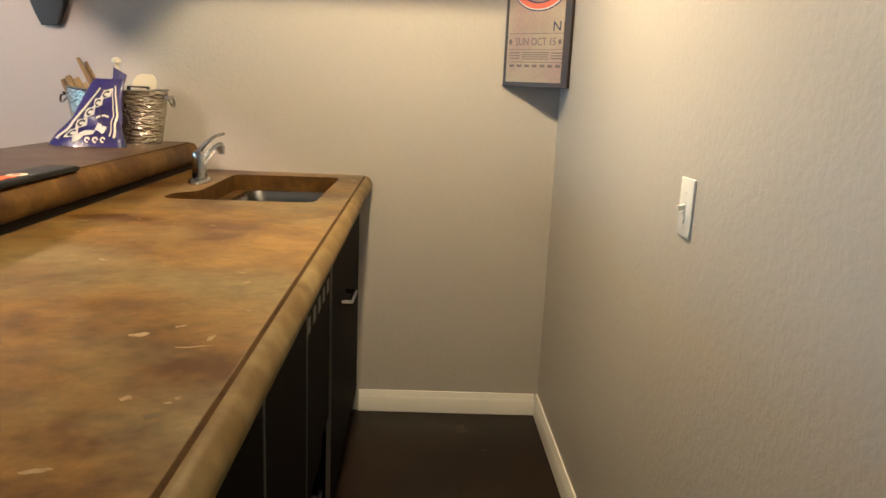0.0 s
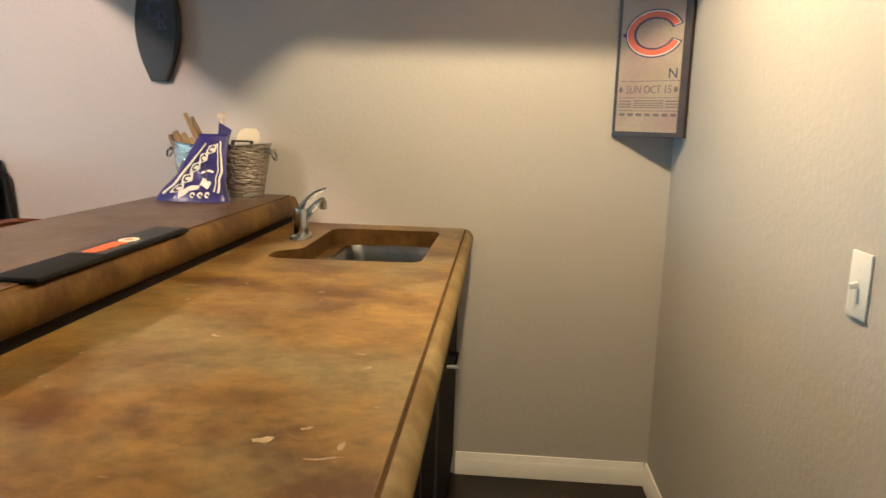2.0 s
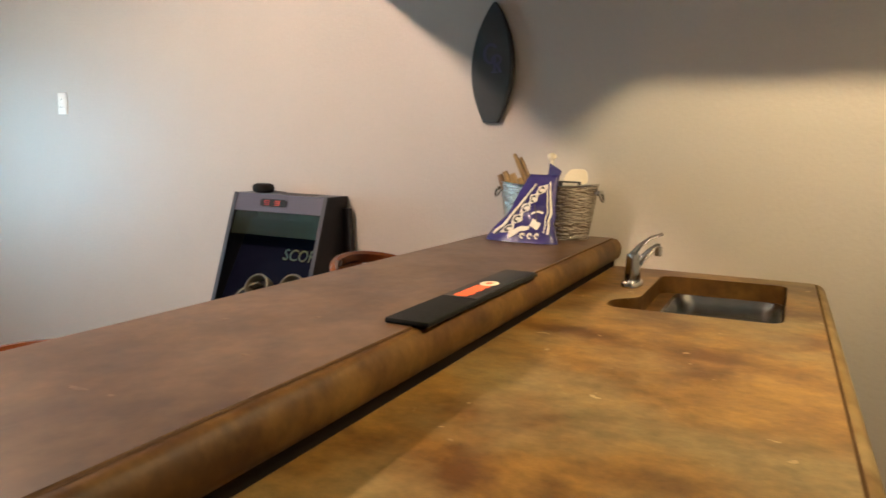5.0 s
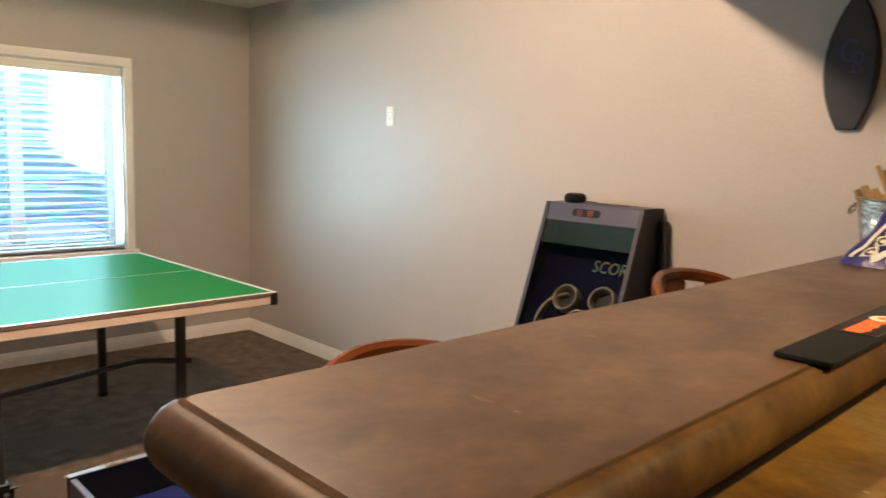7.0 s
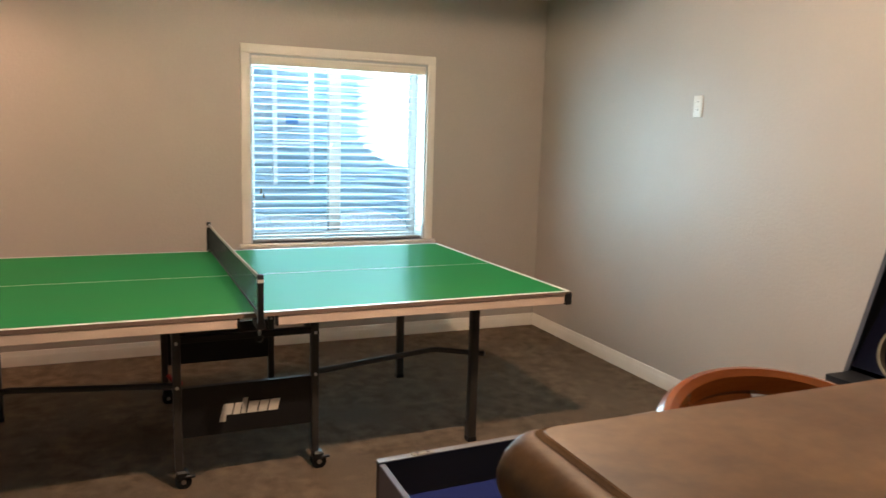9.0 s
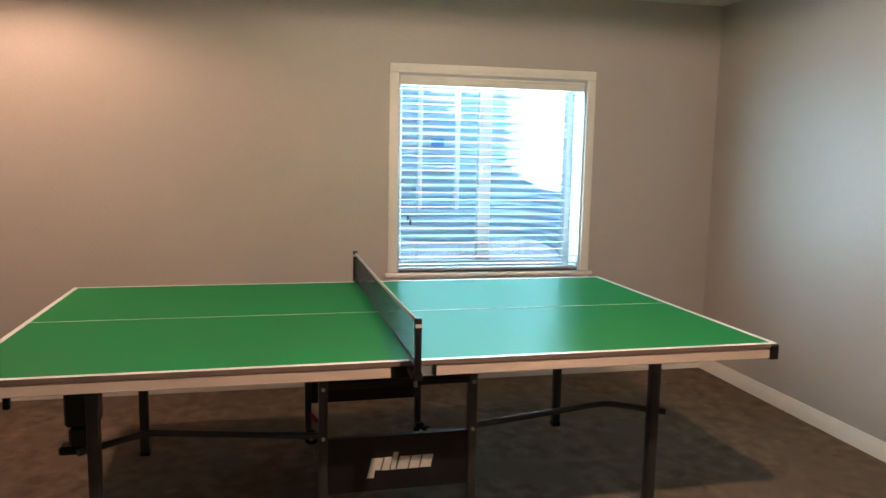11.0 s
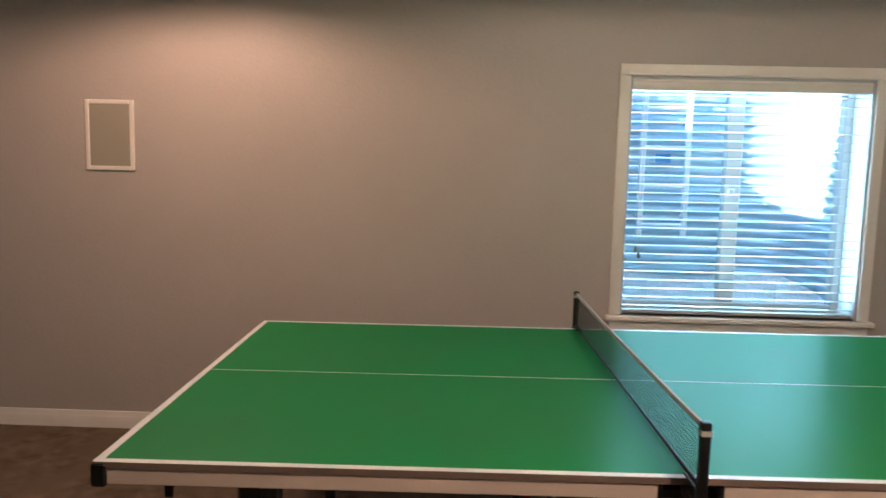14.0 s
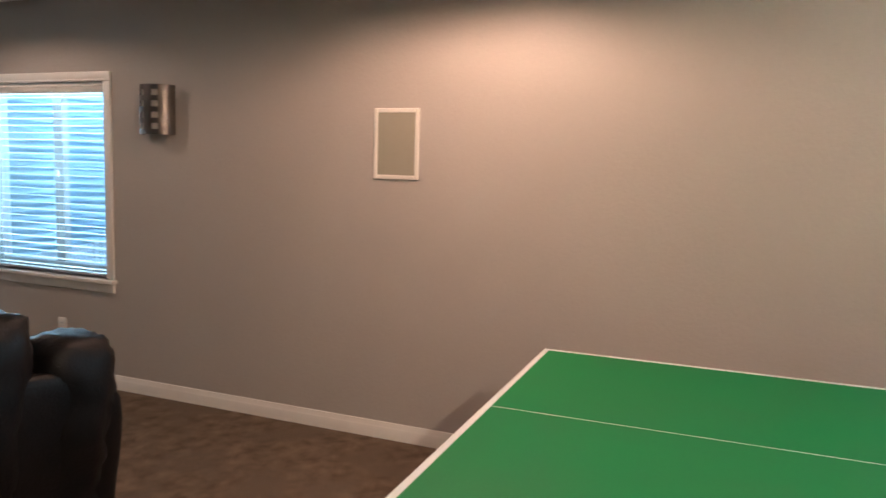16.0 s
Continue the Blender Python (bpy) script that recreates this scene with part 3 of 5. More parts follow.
# top with the opening, then the walls of the opening
def smooth_loop(pts, r, seg=5):
    out = []
    n = len(pts)
    for i in range(n):
        p, a, b = Vector(pts[i]), Vector(pts[i - 1]), Vector(pts[(i + 1) % n])
        u, v = (a - p).normalized(), (b - p).normalized()
        d = min(r, 0.45 * (a - p).length, 0.45 * (b - p).length)
        s, e = p + u * d, p + v * d
        for k in range(seg + 1):
            t = k / seg
            out.append((1 - t) ** 2 * s + 2 * t * (1 - t) * p + t * t * e)
    return out


hole = smooth_loop([(-0.735, 2.425), (-0.279, 2.445), (-0.270, 3.085), (-0.672, 3.070), (-0.668, 2.60), (-0.735, 2.54)], 0.05)
outer = rect_loop(X0, X1 - 0.036, Y0 + 0.036, YN, 0.0096, CTR_Z, 4)
bm = bmesh.new()
vo = [bm.verts.new(p) for p in outer]
vh = [bm.verts.new((p.x, p.y, CTR_Z)) for p in hole]
es = [bm.edges.new((v[i], v[(i + 1) % len(v)])) for v in (vo, vh) for i in range(len(v))]
bmesh.ops.triangle_fill(bm, use_beauty=True, edges=es)
part("top_surface", bm, COUNTER, counter, smooth=0)
bm = bmesh.new()
lip = [[(p.x, p.y, CTR_Z) for p in hole], [(p.x, p.y, CTR_Z - 0.004) for p in hole], [(p.x, p.y, CTR_Z - 0.060) for p in hole]]
loft(bm, lip, cap=False)
part("sink_recess", bm, BAREDGE, counter, "amber brown walls of the cut-out")
bm = bmesh.new()
cx, cy = -0.43, 2.76
fl_o = rect_loop(-0.80, -0.22, 2.34, 3.16, 0.02, CTR_Z - 0.060, 4)
fl_i = rect_loop(-0.625, -0.278, 2.43, 3.09, 0.06, CTR_Z - 0.060, 4)
loft(bm, [fl_o, fl_i], cap=False)
part("recess_ledge", bm, BAREDGE, counter)

PALESTAIN = mat("pale_wax_stain", (0.40, 0.30, 0.17), 0.5, tint=(0.30, 0.21, 0.10), scale=60, fine=0.15)
BARSTAIN = mat("pale_bar_wear", (0.150, 0.092, 0.050), 0.4, tint=(0.105, 0.060, 0.030), scale=70, amount=0.6, fine=0.2)
DARKSTAIN = mat("dark_spill_stain", (0.085, 0.058, 0.026), 0.45, tint=(0.12, 0.08, 0.035), scale=60, fine=0.15)
for k, (sx, sy, lx, ly, tone) in enumerate(((-0.347, 1.222, 0.020, 0.010, 0), (-0.245, 1.216, 0.006, 0.018, 0), (-0.264, 1.512, 0.009, 0.009, 0), (-0.302, 1.262, 0.012, 0.006, 0), (-0.256, 1.180, 0.024, 0.004, 0),
                                        (-0.239, 0.968, 0.012, 0.009, 1), (-0.300, 0.850, 0.014, 0.007, 0), (-0.282, 1.010, 0.008, 0.008, 0), (-0.468, 2.028, 0.010, 0.006, 0))):
    out = []
    for j in range(14):
        a = 2 * math.pi * j / 14
        q = 0.75 + 0.7 * noise.noise((math.cos(a) * 1.4 + 9 * k, math.sin(a) * 1.4, 3.0))
        out.append((sx + lx * q * math.cos(a), sy + ly * q * math.sin(a) + 0.25 * lx * math.cos(a)))
    bm = bmesh.new()
    extrude_outline(bm, out, 0.0004, lambda u, v, w: (u, v, CTR_Z - 0.0001 + w))
    part("stain", bm, DARKSTAIN if tone else PALESTAIN, counter, "dark dried spill" if tone else "pale wax stain")

for k, (sx, sy, lx, ly) in enumerate(((-1.090, 1.039, 0.020, 0.008), (-1.031, 1.040, 0.008, 0.005), (-1.011, 1.261, 0.010, 0.005), (-1.215, 2.123, 0.026, 0.010), (-1.060, 1.520, 0.012, 0.006), (-1.190, 1.420, 0.007, 0.010))):
    out = []
    for j in range(14):
        a = 2 * math.pi * j / 14
        q = 0.75 + 0.7 * noise.noise((math.cos(a) * 1.4 + 9 * k, math.sin(a) * 1.4, 11.0))
        out.append((sx + lx * q * math.cos(a), sy + ly * q * math.sin(a)))
    bm = bmesh.new()
    extrude_outline(bm, out, 0.0003, lambda u, v, w: (u, v, BAR_Z - 0.0001 + w))
    part("stain", bm, BARSTAIN, bar_top, "pale worn spot")

sink = thing("sink", "stainless steel undermount sink basin", "sink", pose(0, 0, 0))
bm = bmesh.new()
loops = [rect_loop(-0.63, -0.27, 2.425, 3.095, 0.07, 0.959, 5), rect_loop(-0.615, -0.285, 2.44, 3.08, 0.06, 0.959, 5), rect_loop(-0.605, -0.295, 2.45, 3.07, 0.055, 0.93, 5),
         rect_loop(-0.60, -0.30, 2.455, 3.065, 0.05, 0.80, 5), rect_loop(-0.58, -0.32, 2.475, 3.045, 0.05, 0.785, 5)]
rg = loft(bm, loops, cap=False)
bm.faces.new(rg[-1])
part("basin", bm, STEEL, sink)
bm = bmesh.new()
lathe(bm, [(0.002, 0.788), (0.030, 0.788), (0.042, 0.789), (0.042, 0.786)], (-0.45, 2.76, 0), 20)
part("drain", bm, CHROME, sink)

faucet = thing("faucet", "chrome single-lever bar faucet beside the sink", "faucet", pose(-0.730, 2.812, CTR_Z))
bm = bmesh.new()
loops = [[(0.034 * math.cos(a) * s, (0.082 * math.sin(a)) * s, z) for a in [2 * math.pi * k / 28 for k in range(28)]] for s, z in ((1, 0), (1, 0.006), (0.93, 0.012), (0.6, 0.018))]
loft(bm, loops)
part("base_plate", bm, CHROME, faucet)
bm = bmesh.new()
lathe(bm, [(0.026, 0.014), (0.025, 0.03), (0.024, 0.085), (0.022, 0.10), (0.012, 0.108)], sides=20)
part("body", bm, CHROME, faucet)
rod("spout", [(0.0, 0, 0.055), (0.028, 0.004, 0.090), (0.054, 0.008, 0.120), (0.070, 0.010, 0.131), (0.079, 0.011, 0.130)], [0.017, 0.013, 0.011, 0.011, 0.0105], CHROME, faucet, sides=14)
bm = bmesh.new()
lathe(bm, [(0.011, -0.028), (0.013, -0.026), (0.013, 0.0), (0.010, 0.003)], (0.074, 0.0107, 0.128), 14)
part("aerator", bm, CHROME, faucet)
rod("lever", [(-0.004, 0, 0.10), (0.020, 0.004, 0.132), (0.050, 0.008, 0.158), (0.086, 0.012, 0.172)], [0.011, 0.008, 0.006, 0.005], CHROME, faucet, sides=12)

# under-counter units: y from, y to
CAB_X, CAB_TOP = -0.200, 0.957
def cabinet(y0, y1, split, label, handle=None, top=CAB_TOP):
    c = thing("base_cabinet", label, "cabinet", pose(0, y0, 0), "cabinets under the counter")
    w = y1 - y0
    bar("carcass", (-0.86, 0.002, 0.09), (CAB_X - 0.02, w - 0.002, top), BLACKWOOD, c)
    bar("toe_kick", (-0.86, 0.002, -0.002), (CAB_X - 0.07, w - 0.002, 0.09), DARKGAP, c)
    for k in range(split):
        a, b = 0.004 + k * w / split, (k + 1) * w / split - 0.004
        d = bar("door", (CAB_X - 0.02, a, 0.095), (CAB_X, b, CAB_TOP - 0.004), BLACKWOOD, c, 0.002)
        bar("edge_strip", (CAB_X - 0.012, a - 0.0035, 0.10), (CAB_X + 0.0015, a + 0.0012, CAB_TOP - 0.01), EDGE, d, label="pale worn edge of the door")
    if handle:
        h0, h1, z = handle
        h = rod("handle", [(CAB_X + 0.004, h0 - y0, z), (CAB_X + 0.034, h0 - y0 + 0.008, z), (CAB_X + 0.036, h1 - y0 - 0.008, z - 0.006), (CAB_X + 0.004, h1 - y0, z - 0.006)], 0.008, CHROME, c, "chrome bar handle")
    return c


cabinet(0.90, 1.337, 1, "black painted base cabinet under the counter")
cabinet(1.337, 1.79, 1, "black painted base cabinet under the counter")
cabinet(2.243, 3.185, 1, "black painted sink base cabinet with a chrome handle", (2.47, 2.63, 0.70), 0.775)
# open-bottomed black cooler with pale vent slots
cool = thing("under_counter_cooler", "black under-counter cooler with pale vent slots along its top", "cooler", pose(0, 1.79, 0))
bar("body", (-0.80, 0.006, 0.30), (CAB_X - 0.022, 0.447, CAB_TOP - 0.01), BLACKWOOD, cool)
dr = bar("door", (CAB_X - 0.022, 0.006, 0.42), (CAB_X - 0.004, 0.447, CAB_TOP - 0.012), BLACKWOOD, cool, 0.003)
bar("edge_strip", (CAB_X - 0.014, 0.0015, 0.0), (CAB_X + 0.001, 0.0058, CAB_TOP - 0.012), EDGE, cool, label="pale worn board edge")
for k in range(5):
    bar("vent_slot", (CAB_X - 0.005, 0.035 + k * 0.085, 0.812), (CAB_X - 0.0025, 0.075 + k * 0.085, 0.850), EDGE, dr, label="pale vent slot")
bar("base_shelf", (-0.80, 0.006, 0.16), (CAB_X - 0.022, 0.447, 0.18), EDGE, cool)
for yy in (0.02, 0.42):
    bar("foot", (CAB_X - 0.07, yy, -0.002), (CAB_X - 0.03, yy + 0.02, 0.30), BLACKWOOD, cool)
    bar("foot", (-0.79, yy, -0.002), (-0.75, yy + 0.02, 0.30), BLACKWOOD, cool)
# black strip added where the gap under the bar edge lies in shade
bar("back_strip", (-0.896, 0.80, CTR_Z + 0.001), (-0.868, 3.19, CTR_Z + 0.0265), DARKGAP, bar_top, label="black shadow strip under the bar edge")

# ---- things on the bar ----
bm_m = pose(-0.896, 1.866, BAR_Z, 0, 0, 0.4)
bmat = thing("bar_mat", "black ribbed rubber bar mat with an orange stripe", "bar mat", bm_m)
bm = bmesh.new()
box(bm, (-0.044, -0.318, 0.0), (0.044, 0.318, 0.010), 0.003, 2)
part("base", bm, RUBBER, bmat)
bar("smooth_field", (-0.038, -0.085, 0.009), (0.038, 0.311, 0.0120), BLACK, bmat, 0.002)
for k in range(6):
    y0 = -0.075 + k * 0.0225
    bar("print_bar", (-0.017, y0, 0.0121), (0.013 + 0.004 * (k % 2), y0 + 0.021, 0.0128), HOTORANGE, bmat, label="bright orange printed block")
bm = bmesh.new()
lathe(bm, [(1, 0.0121), (1, 0.0128)], (0, 0.092, 0), 24, 0.021, 0.031)
oval = part("print_oval", bm, CREAM, bmat, "cream printed oval")
bm = bmesh.new()
lathe(bm, [(1, 0.01285), (1, 0.0133)], (0, 0.092, 0), 20, 0.008, 0.012)
part("print_dot", bm, ORANGE, oval)

tub = thing("party_tub", "oval hammered steel tub full of small bats and paddles", "tub", pose(-1.105, 3.075, BAR_Z))
N = 56
def tub_loop(rx, ry, z, jitter=0.0):
    return [(rx * math.cos(a), ry * math.sin(a), z + 0.012 * math.cos(a) ** 2 * (z > 0.15)) for a in [2 * math.pi * k / N for k in range(N)]]
bm = bmesh.new()
zs = [0.0, 0.006] + [0.006 + 0.185 * k / 30 for k in range(1, 31)]
loops = []
for k, z in enumerate(zs):
    f = z / 0.19
    loop = tub_loop(0.158 + 0.030 * f, 0.080 + 0.022 * f, z)
    if 1 < k < 31:
        loop = [(x * (1 + 0.007 * noise.noise((x * 75, yv * 75, zz * 75))), yv * (1 + 0.012 * noise.noise((x * 75, yv * 75, zz * 75 + 9))), zz) for x, yv, zz in loop]
    loops.append(loop)
inner = [tub_loop(0.183, 0.097, 0.188), tub_loop(0.155, 0.078, 0.012)]
rg = loft(bm, loops + inner, cap=True)
part("shell", bm, HAMMERED, tub)
rod("rolled_rim", tub_loop(0.188, 0.102, 0.191) + tub_loop(0.188, 0.102, 0.191)[:1], 0.0035, CHROME, tub, sides=8)
for s in (-1, 1):
    h = rod("ring_handle", [(s * (0.196 + 0.012 * math.sin(a)), 0.026 * math.cos(a) * 1.0, 0.178 - 0.03 * math.sin(a) * 1.0 - 0.006) for a in [math.pi * k / 12 for k in range(13)]], 0.0045, CHROME, tub, "chrome ring handle")
    bar("bracket", (s * 0.186 - 0.006, -0.03, 0.166), (s * 0.194 + 0.006, 0.03, 0.182), CHROME, h, 0.003)


def stick(name, a, b, r0, r1, material, label, cat, knob=None):
    o = thing(name, label, cat, pose(-1.105, 3.075, BAR_Z), "bats in the tub" if "bat" in name else "")
    pts = [Vector(a).lerp(Vector(b), k / 8) for k in range(9)]
    rad = [r0 + (r1 - r0) * (k / 8) ** 0.7 for k in range(9)]
    rad[-1] *= 0.75
    rod("shaft", pts, rad, material, o, sides=12)
    if knob:
        d = (Vector(b) - Vector(a)).normalized()
        rod("knob", [Vector(b) - d * 0.001, Vector(b) + d * 0.007, Vector(b) + d * 0.016, Vector(b) + d * 0.022], [knob * 0.7, knob, knob * 0.9, knob * 0.4], CREAM, o, sides=12)
    return o


for a, b, r0, r1 in (((-0.10, -0.02, 0.02), (-0.185, -0.03, 0.225), 0.007, 0.013), ((-0.06, -0.03, 0.02), (-0.160, -0.045, 0.238), 0.007, 0.014), ((-0.03, -0.02, 0.02), (-0.128, -0.05, 0.232), 0.007, 0.014),
                     ((-0.10, 0.03, 0.02), (-0.172, 0.02, 0.212), 0.007, 0.013), ((-0.02, 0.03, 0.02), (-0.145, -0.005, 0.222), 0.007, 0.012), ((0.0, -0.03, 0.02), (-0.100, -0.055, 0.216), 0.007, 0.013),
                     ((-0.01, 0.02, 0.02), (-0.140, 0.0, 0.305), 0.010, 0.009), ((0.0, 0.035, 0.02), (-0.122, 0.02, 0.292), 0.010, 0.009)):
    stick("mini_bat", a, b, r0, r1, WOODSTICK, "small pale wooden souvenir bat standing in the tub", "bat")
stick("drum_stick", (0.03, 0.0, 0.02), (-0.045, -0.03, 0.222), 0.007, 0.008, BLACK, "thin black stick standing in the tub", "stick")
stick("foam_stick", (0.03, -0.02, 0.02), (0.026, -0.06, 0.290), 0.007, 0.008, CREAM, "white stick with a round knob in the tub", "stick", 0.017)
pad = thing("paddle", "cream white board paddle standing in the tub", "paddle", pose(-1.105, 3.075, BAR_Z))
bm = bmesh.new()
out = smooth_loop([(0.055, 0.15, 0), (0.06, 0.228, 0), (0.085, 0.258, 0), (0.138, 0.256, 0), (0.148, 0.232, 0), (0.146, 0.205, 0), (0.11, 0.195, 0), (0.11, 0.05, 0), (0.07, 0.05, 0)], 0.02)
extrude_outline(bm, [(p.x, p.y) for p in out], 0.008, lambda u, v, w: (u, -0.01 + w, v))
part("blade", bm, CREAM, pad)
box_t = thing("small_box", "dark box with a pale face standing in the tub", "box", pose(-1.105, 3.075, BAR_Z))
bar("body", (0.045, -0.03, 0.03), (0.125, 0.0, 0.212), BLACK, box_t, 0.003)
bar("face", (0.062, -0.032, 0.10), (0.118, -0.0302, 0.206), PALE, box_t)

# purple plastic bag slumped over the tub's front
bag = thing("gift_bag", "crumpled purple plastic bag with white print leaning on the tub", "bag", pose(-1.105, 3.075, BAR_Z))
bm = bmesh.new()
loops = []
nb = 40
for k in range(19):
    f = k / 18                         # 0 at the foot, 1 at the neck
    z = 0.002 + 0.232 * f
    xc = -0.022 + 0.036 * f
    yc = -0.225 + 0.125 * f
    hw = 0.133 - 0.078 * f - 0.012 * math.sin(f * math.pi)
    hd = 0.032 * (1 - f) + 0.010
    loop = []
    for j in range(nb):
        a = 2 * math.pi * j / nb
        p = Vector((xc + hw * math.copysign(abs(math.cos(a)) ** 0.8, math.cos(a)), yc + hd * math.sin(a), z))
        p += 0.010 * (1 - 0.4 * f) * Vector((noise.noise(p * 22), noise.noise(p * 22 + Vector((7, 0, 0))), 0.3 * noise.noise(p * 30))) * (k > 0)
        p.y += 0.006 * math.sin(a * 5 + f * 9) * (1 - f) * (k > 0)
        loop.append(p)
    loops.append(loop)
loft(bm, loops)
part("film", bm, PURPLE, bag, smooth=60)
bm = bmesh.new()
extrude_outline(bm, [(0.018, 0.210), (0.066, 0.218), (0.076, 0.250), (0.052, 0.264), (0.030, 0.276), (0.028, 0.245)], 0.006, lambda u, v, w: (u, -0.105 + 0.05 * (v - 0.2) + w, v))
part("neck_flap", bm, PURPLE, bag)


def bag_front(u, f, off=0.0):
    """A point just before the bag's front: u across, f from foot to neck."""
    xc, yc, z = -0.022 + 0.036 * f, -0.225 + 0.125 * f, 0.002 + 0.232 * f
    hw, hd = 0.133 - 0.078 * f - 0.012 * math.sin(f * math.pi), 0.032 * (1 - f) + 0.010
    a = -math.acos(max(-1, min(1, math.copysign(abs(u) ** 1.25, u))))
    p = Vector((xc + hw * u, yc + hd * math.sin(a), z))
    q = p + 0.010 * (1 - 0.4 * f) * Vector((noise.noise(p * 22), noise.noise(p * 22 + Vector((7, 0, 0))), 0.3 * noise.noise(p * 30)))
    q.y += 0.006 * math.sin(a * 5 + f * 9) * (1 - f) - 0.0035 - off
    return q


def bag_patch(name, path, width, material, label, off=0.0):
    """A printed band on the bag along path of (u, f)."""
    bm = bmesh.new()
    pts = []
    for (u0, f0), (u1, f1) in zip(path, path[1:]):
        pts += [(u0 + (u1 - u0) * k / 6, f0 + (f1 - f0) * k / 6) for k in range(6)]
    pts.append(path[-1])
    left, right = [], []
    for i, (u, f) in enumerate(pts):
        a, b = pts[max(i - 1, 0)], pts[min(i + 1, len(pts) - 1)]
        d = Vector((b[0] - a[0], (b[1] - a[1]) * 2)).normalized()
        w = width(i / (len(pts) - 1)) if callable(width) else width
        left.append((u - d.y * w, f + d.x * w / 2))
        right.append((u + d.y * w, f - d.x * w / 2))
    rows = [[bag_front(max(-0.97, min(0.97, l[0] + (r[0] - l[0]) * k / 4)), max(0, min(1, l[1] + (r[1] - l[1]) * k / 4)), off) for k in range(5)] for l, r in zip(left, right)]
    rings = [[bm.verts.new(p) for p in row] for row in rows]
    for a, b in zip(rings, rings[1:]):
        for k in range(4):
            bm.faces.new((a[k], a[k + 1], b[k + 1], b[k]))
    ob = part(name, bm, material, bag, label, smooth=60)
    m = ob.modifiers.new("thick", "SOLIDIFY")
    m.thickness = 0.0008
    return ob


bag_patch("print_line", [(-0.86, 0.10), (-0.66, 0.34), (-0.52, 0.60), (-0.28, 0.86)], 0.045, PALE, "white printed border line")
bag_patch("print_line", [(-0.76, 0.09), (-0.56, 0.34), (-0.42, 0.60), (-0.18, 0.86)], 0.030, INK, "black printed border line")
bag_patch("print_line", [(0.80, 0.14), (0.84, 0.45), (0.78, 0.72), (0.50, 0.90)], 0.035, PALE, "white printed border line")
bag_patch("print_line", [(0.68, 0.16), (0.71, 0.45), (0.64, 0.70), (0.40, 0.86)], 0.020, PALE, "white printed border line")
for c, su, sf in (((-0.48, 0.19), 0.15, 0.060), ((-0.36, 0.34), 0.16, 0.065), ((-0.24, 0.50), 0.17, 0.070), ((-0.02, 0.64), 0.20, 0.070), ((0.22, 0.77), 0.22, 0.065)):
    bag_patch("print_block", [(c[0] - su, c[1] - 0.2 * sf), (c[0], c[1]), (c[0] + su, c[1] + 0.5 * sf)], sf * 2.0, PALE, "white letter block", 0.0)
    ring = [(c[0] + 0.62 * su * math.cos(a), c[1] + 0.62 * sf * math.sin(a)) for a in [radians(40 + 52 * k) for k in range(6)]]
    bag_patch("print_stroke", ring, 0.026, INK, "black outlined letter stroke", 0.0012)
bag_patch("print_block", [(-0.36, 0.10), (-0.05, 0.20), (0.20, 0.21)], lambda t: 0.10 - 0.05 * t, PALE, "white printed wedge")
bag_patch("print_block", [(0.18, 0.30), (0.36, 0.27), (0.50, 0.24)], 0.11, PALE, "white printed wedge")
bag_patch("print_stroke", [(0.10, 0.42), (0.40, 0.46), (0.56, 0.44)], 0.030, PALE, "white printed stroke")
bag_patch("print_stroke", [(0.16, 0.55), (0.34, 0.40), (0.42, 0.30)], 0.022, INK, "black printed stroke", 0.0012)
for k in range(3):
    ring = [(0.10 + 0.20 * k + 0.06 * math.cos(a), 0.105 + 0.035 * math.sin(a)) for a in [radians(60 * q) for q in range(6)]]
    bag_patch("print_dot", ring, 0.022, PALE, "pale printed ring")

# ---- on the walls by the bar ----
A, B = Vector((0.352, 3.190, 0)), Vector((0.572, 3.006, 0))
u = (B - A).normalized()
sign = thing("corner_sign", "aged ticket-style sports sign set across the room corner", "sign", Matrix(((u.x, -u.y, 0, A.x), (u.y, u.x, 0, A.y), (0, 0, 1, 1.396), (0, 0, 0, 1))))
W, H = (B - A).length, 0.655
SG = lambda uu, v, off=0.0: (uu, -off, v)
bm = bmesh.new()
box(bm, (0.0, 0.0, 0.0), (W, 0.012, H), 0.002)
part("frame_front", bm, BROWNFRAME, sign, "dark worn border")
bar("frame_side", (W - 0.003, 0.0125, 0.0), (W - 0.0005, 0.03, H), BROWNFRAME, sign)
bar("frame_bottom", (0.02, 0.0125, 0.0), (W - 0.02, 0.05, 0.004), BROWNFRAME, sign)
bar("poster", (0.016, -0.0025, 0.018), (W - 0.027, -0.0002, H - 0.02), PAPER, sign, label="tan aged poster face")


def flat(name, outline, material, label, off=0.003, d=0.0008, par=None):
    bm = bmesh.new()
    extrude_outline(bm, outline, d, lambda a, b, w: (a, -off - w, b))
    return part(name, bm, material, par or sign, label)


def c_ring(cx, cz, rx, rz, w, gap=32):
    angs = [radians(gap + (360 - 2 * gap) * k / 40) for k in range(41)]
    return [(cx + rx * math.cos(a), cz + rz * math.sin(a)) for a in angs] + [(cx + (rx - w) * math.cos(a), cz + (rz - w * 0.8) * math.sin(a)) for a in reversed(angs)]


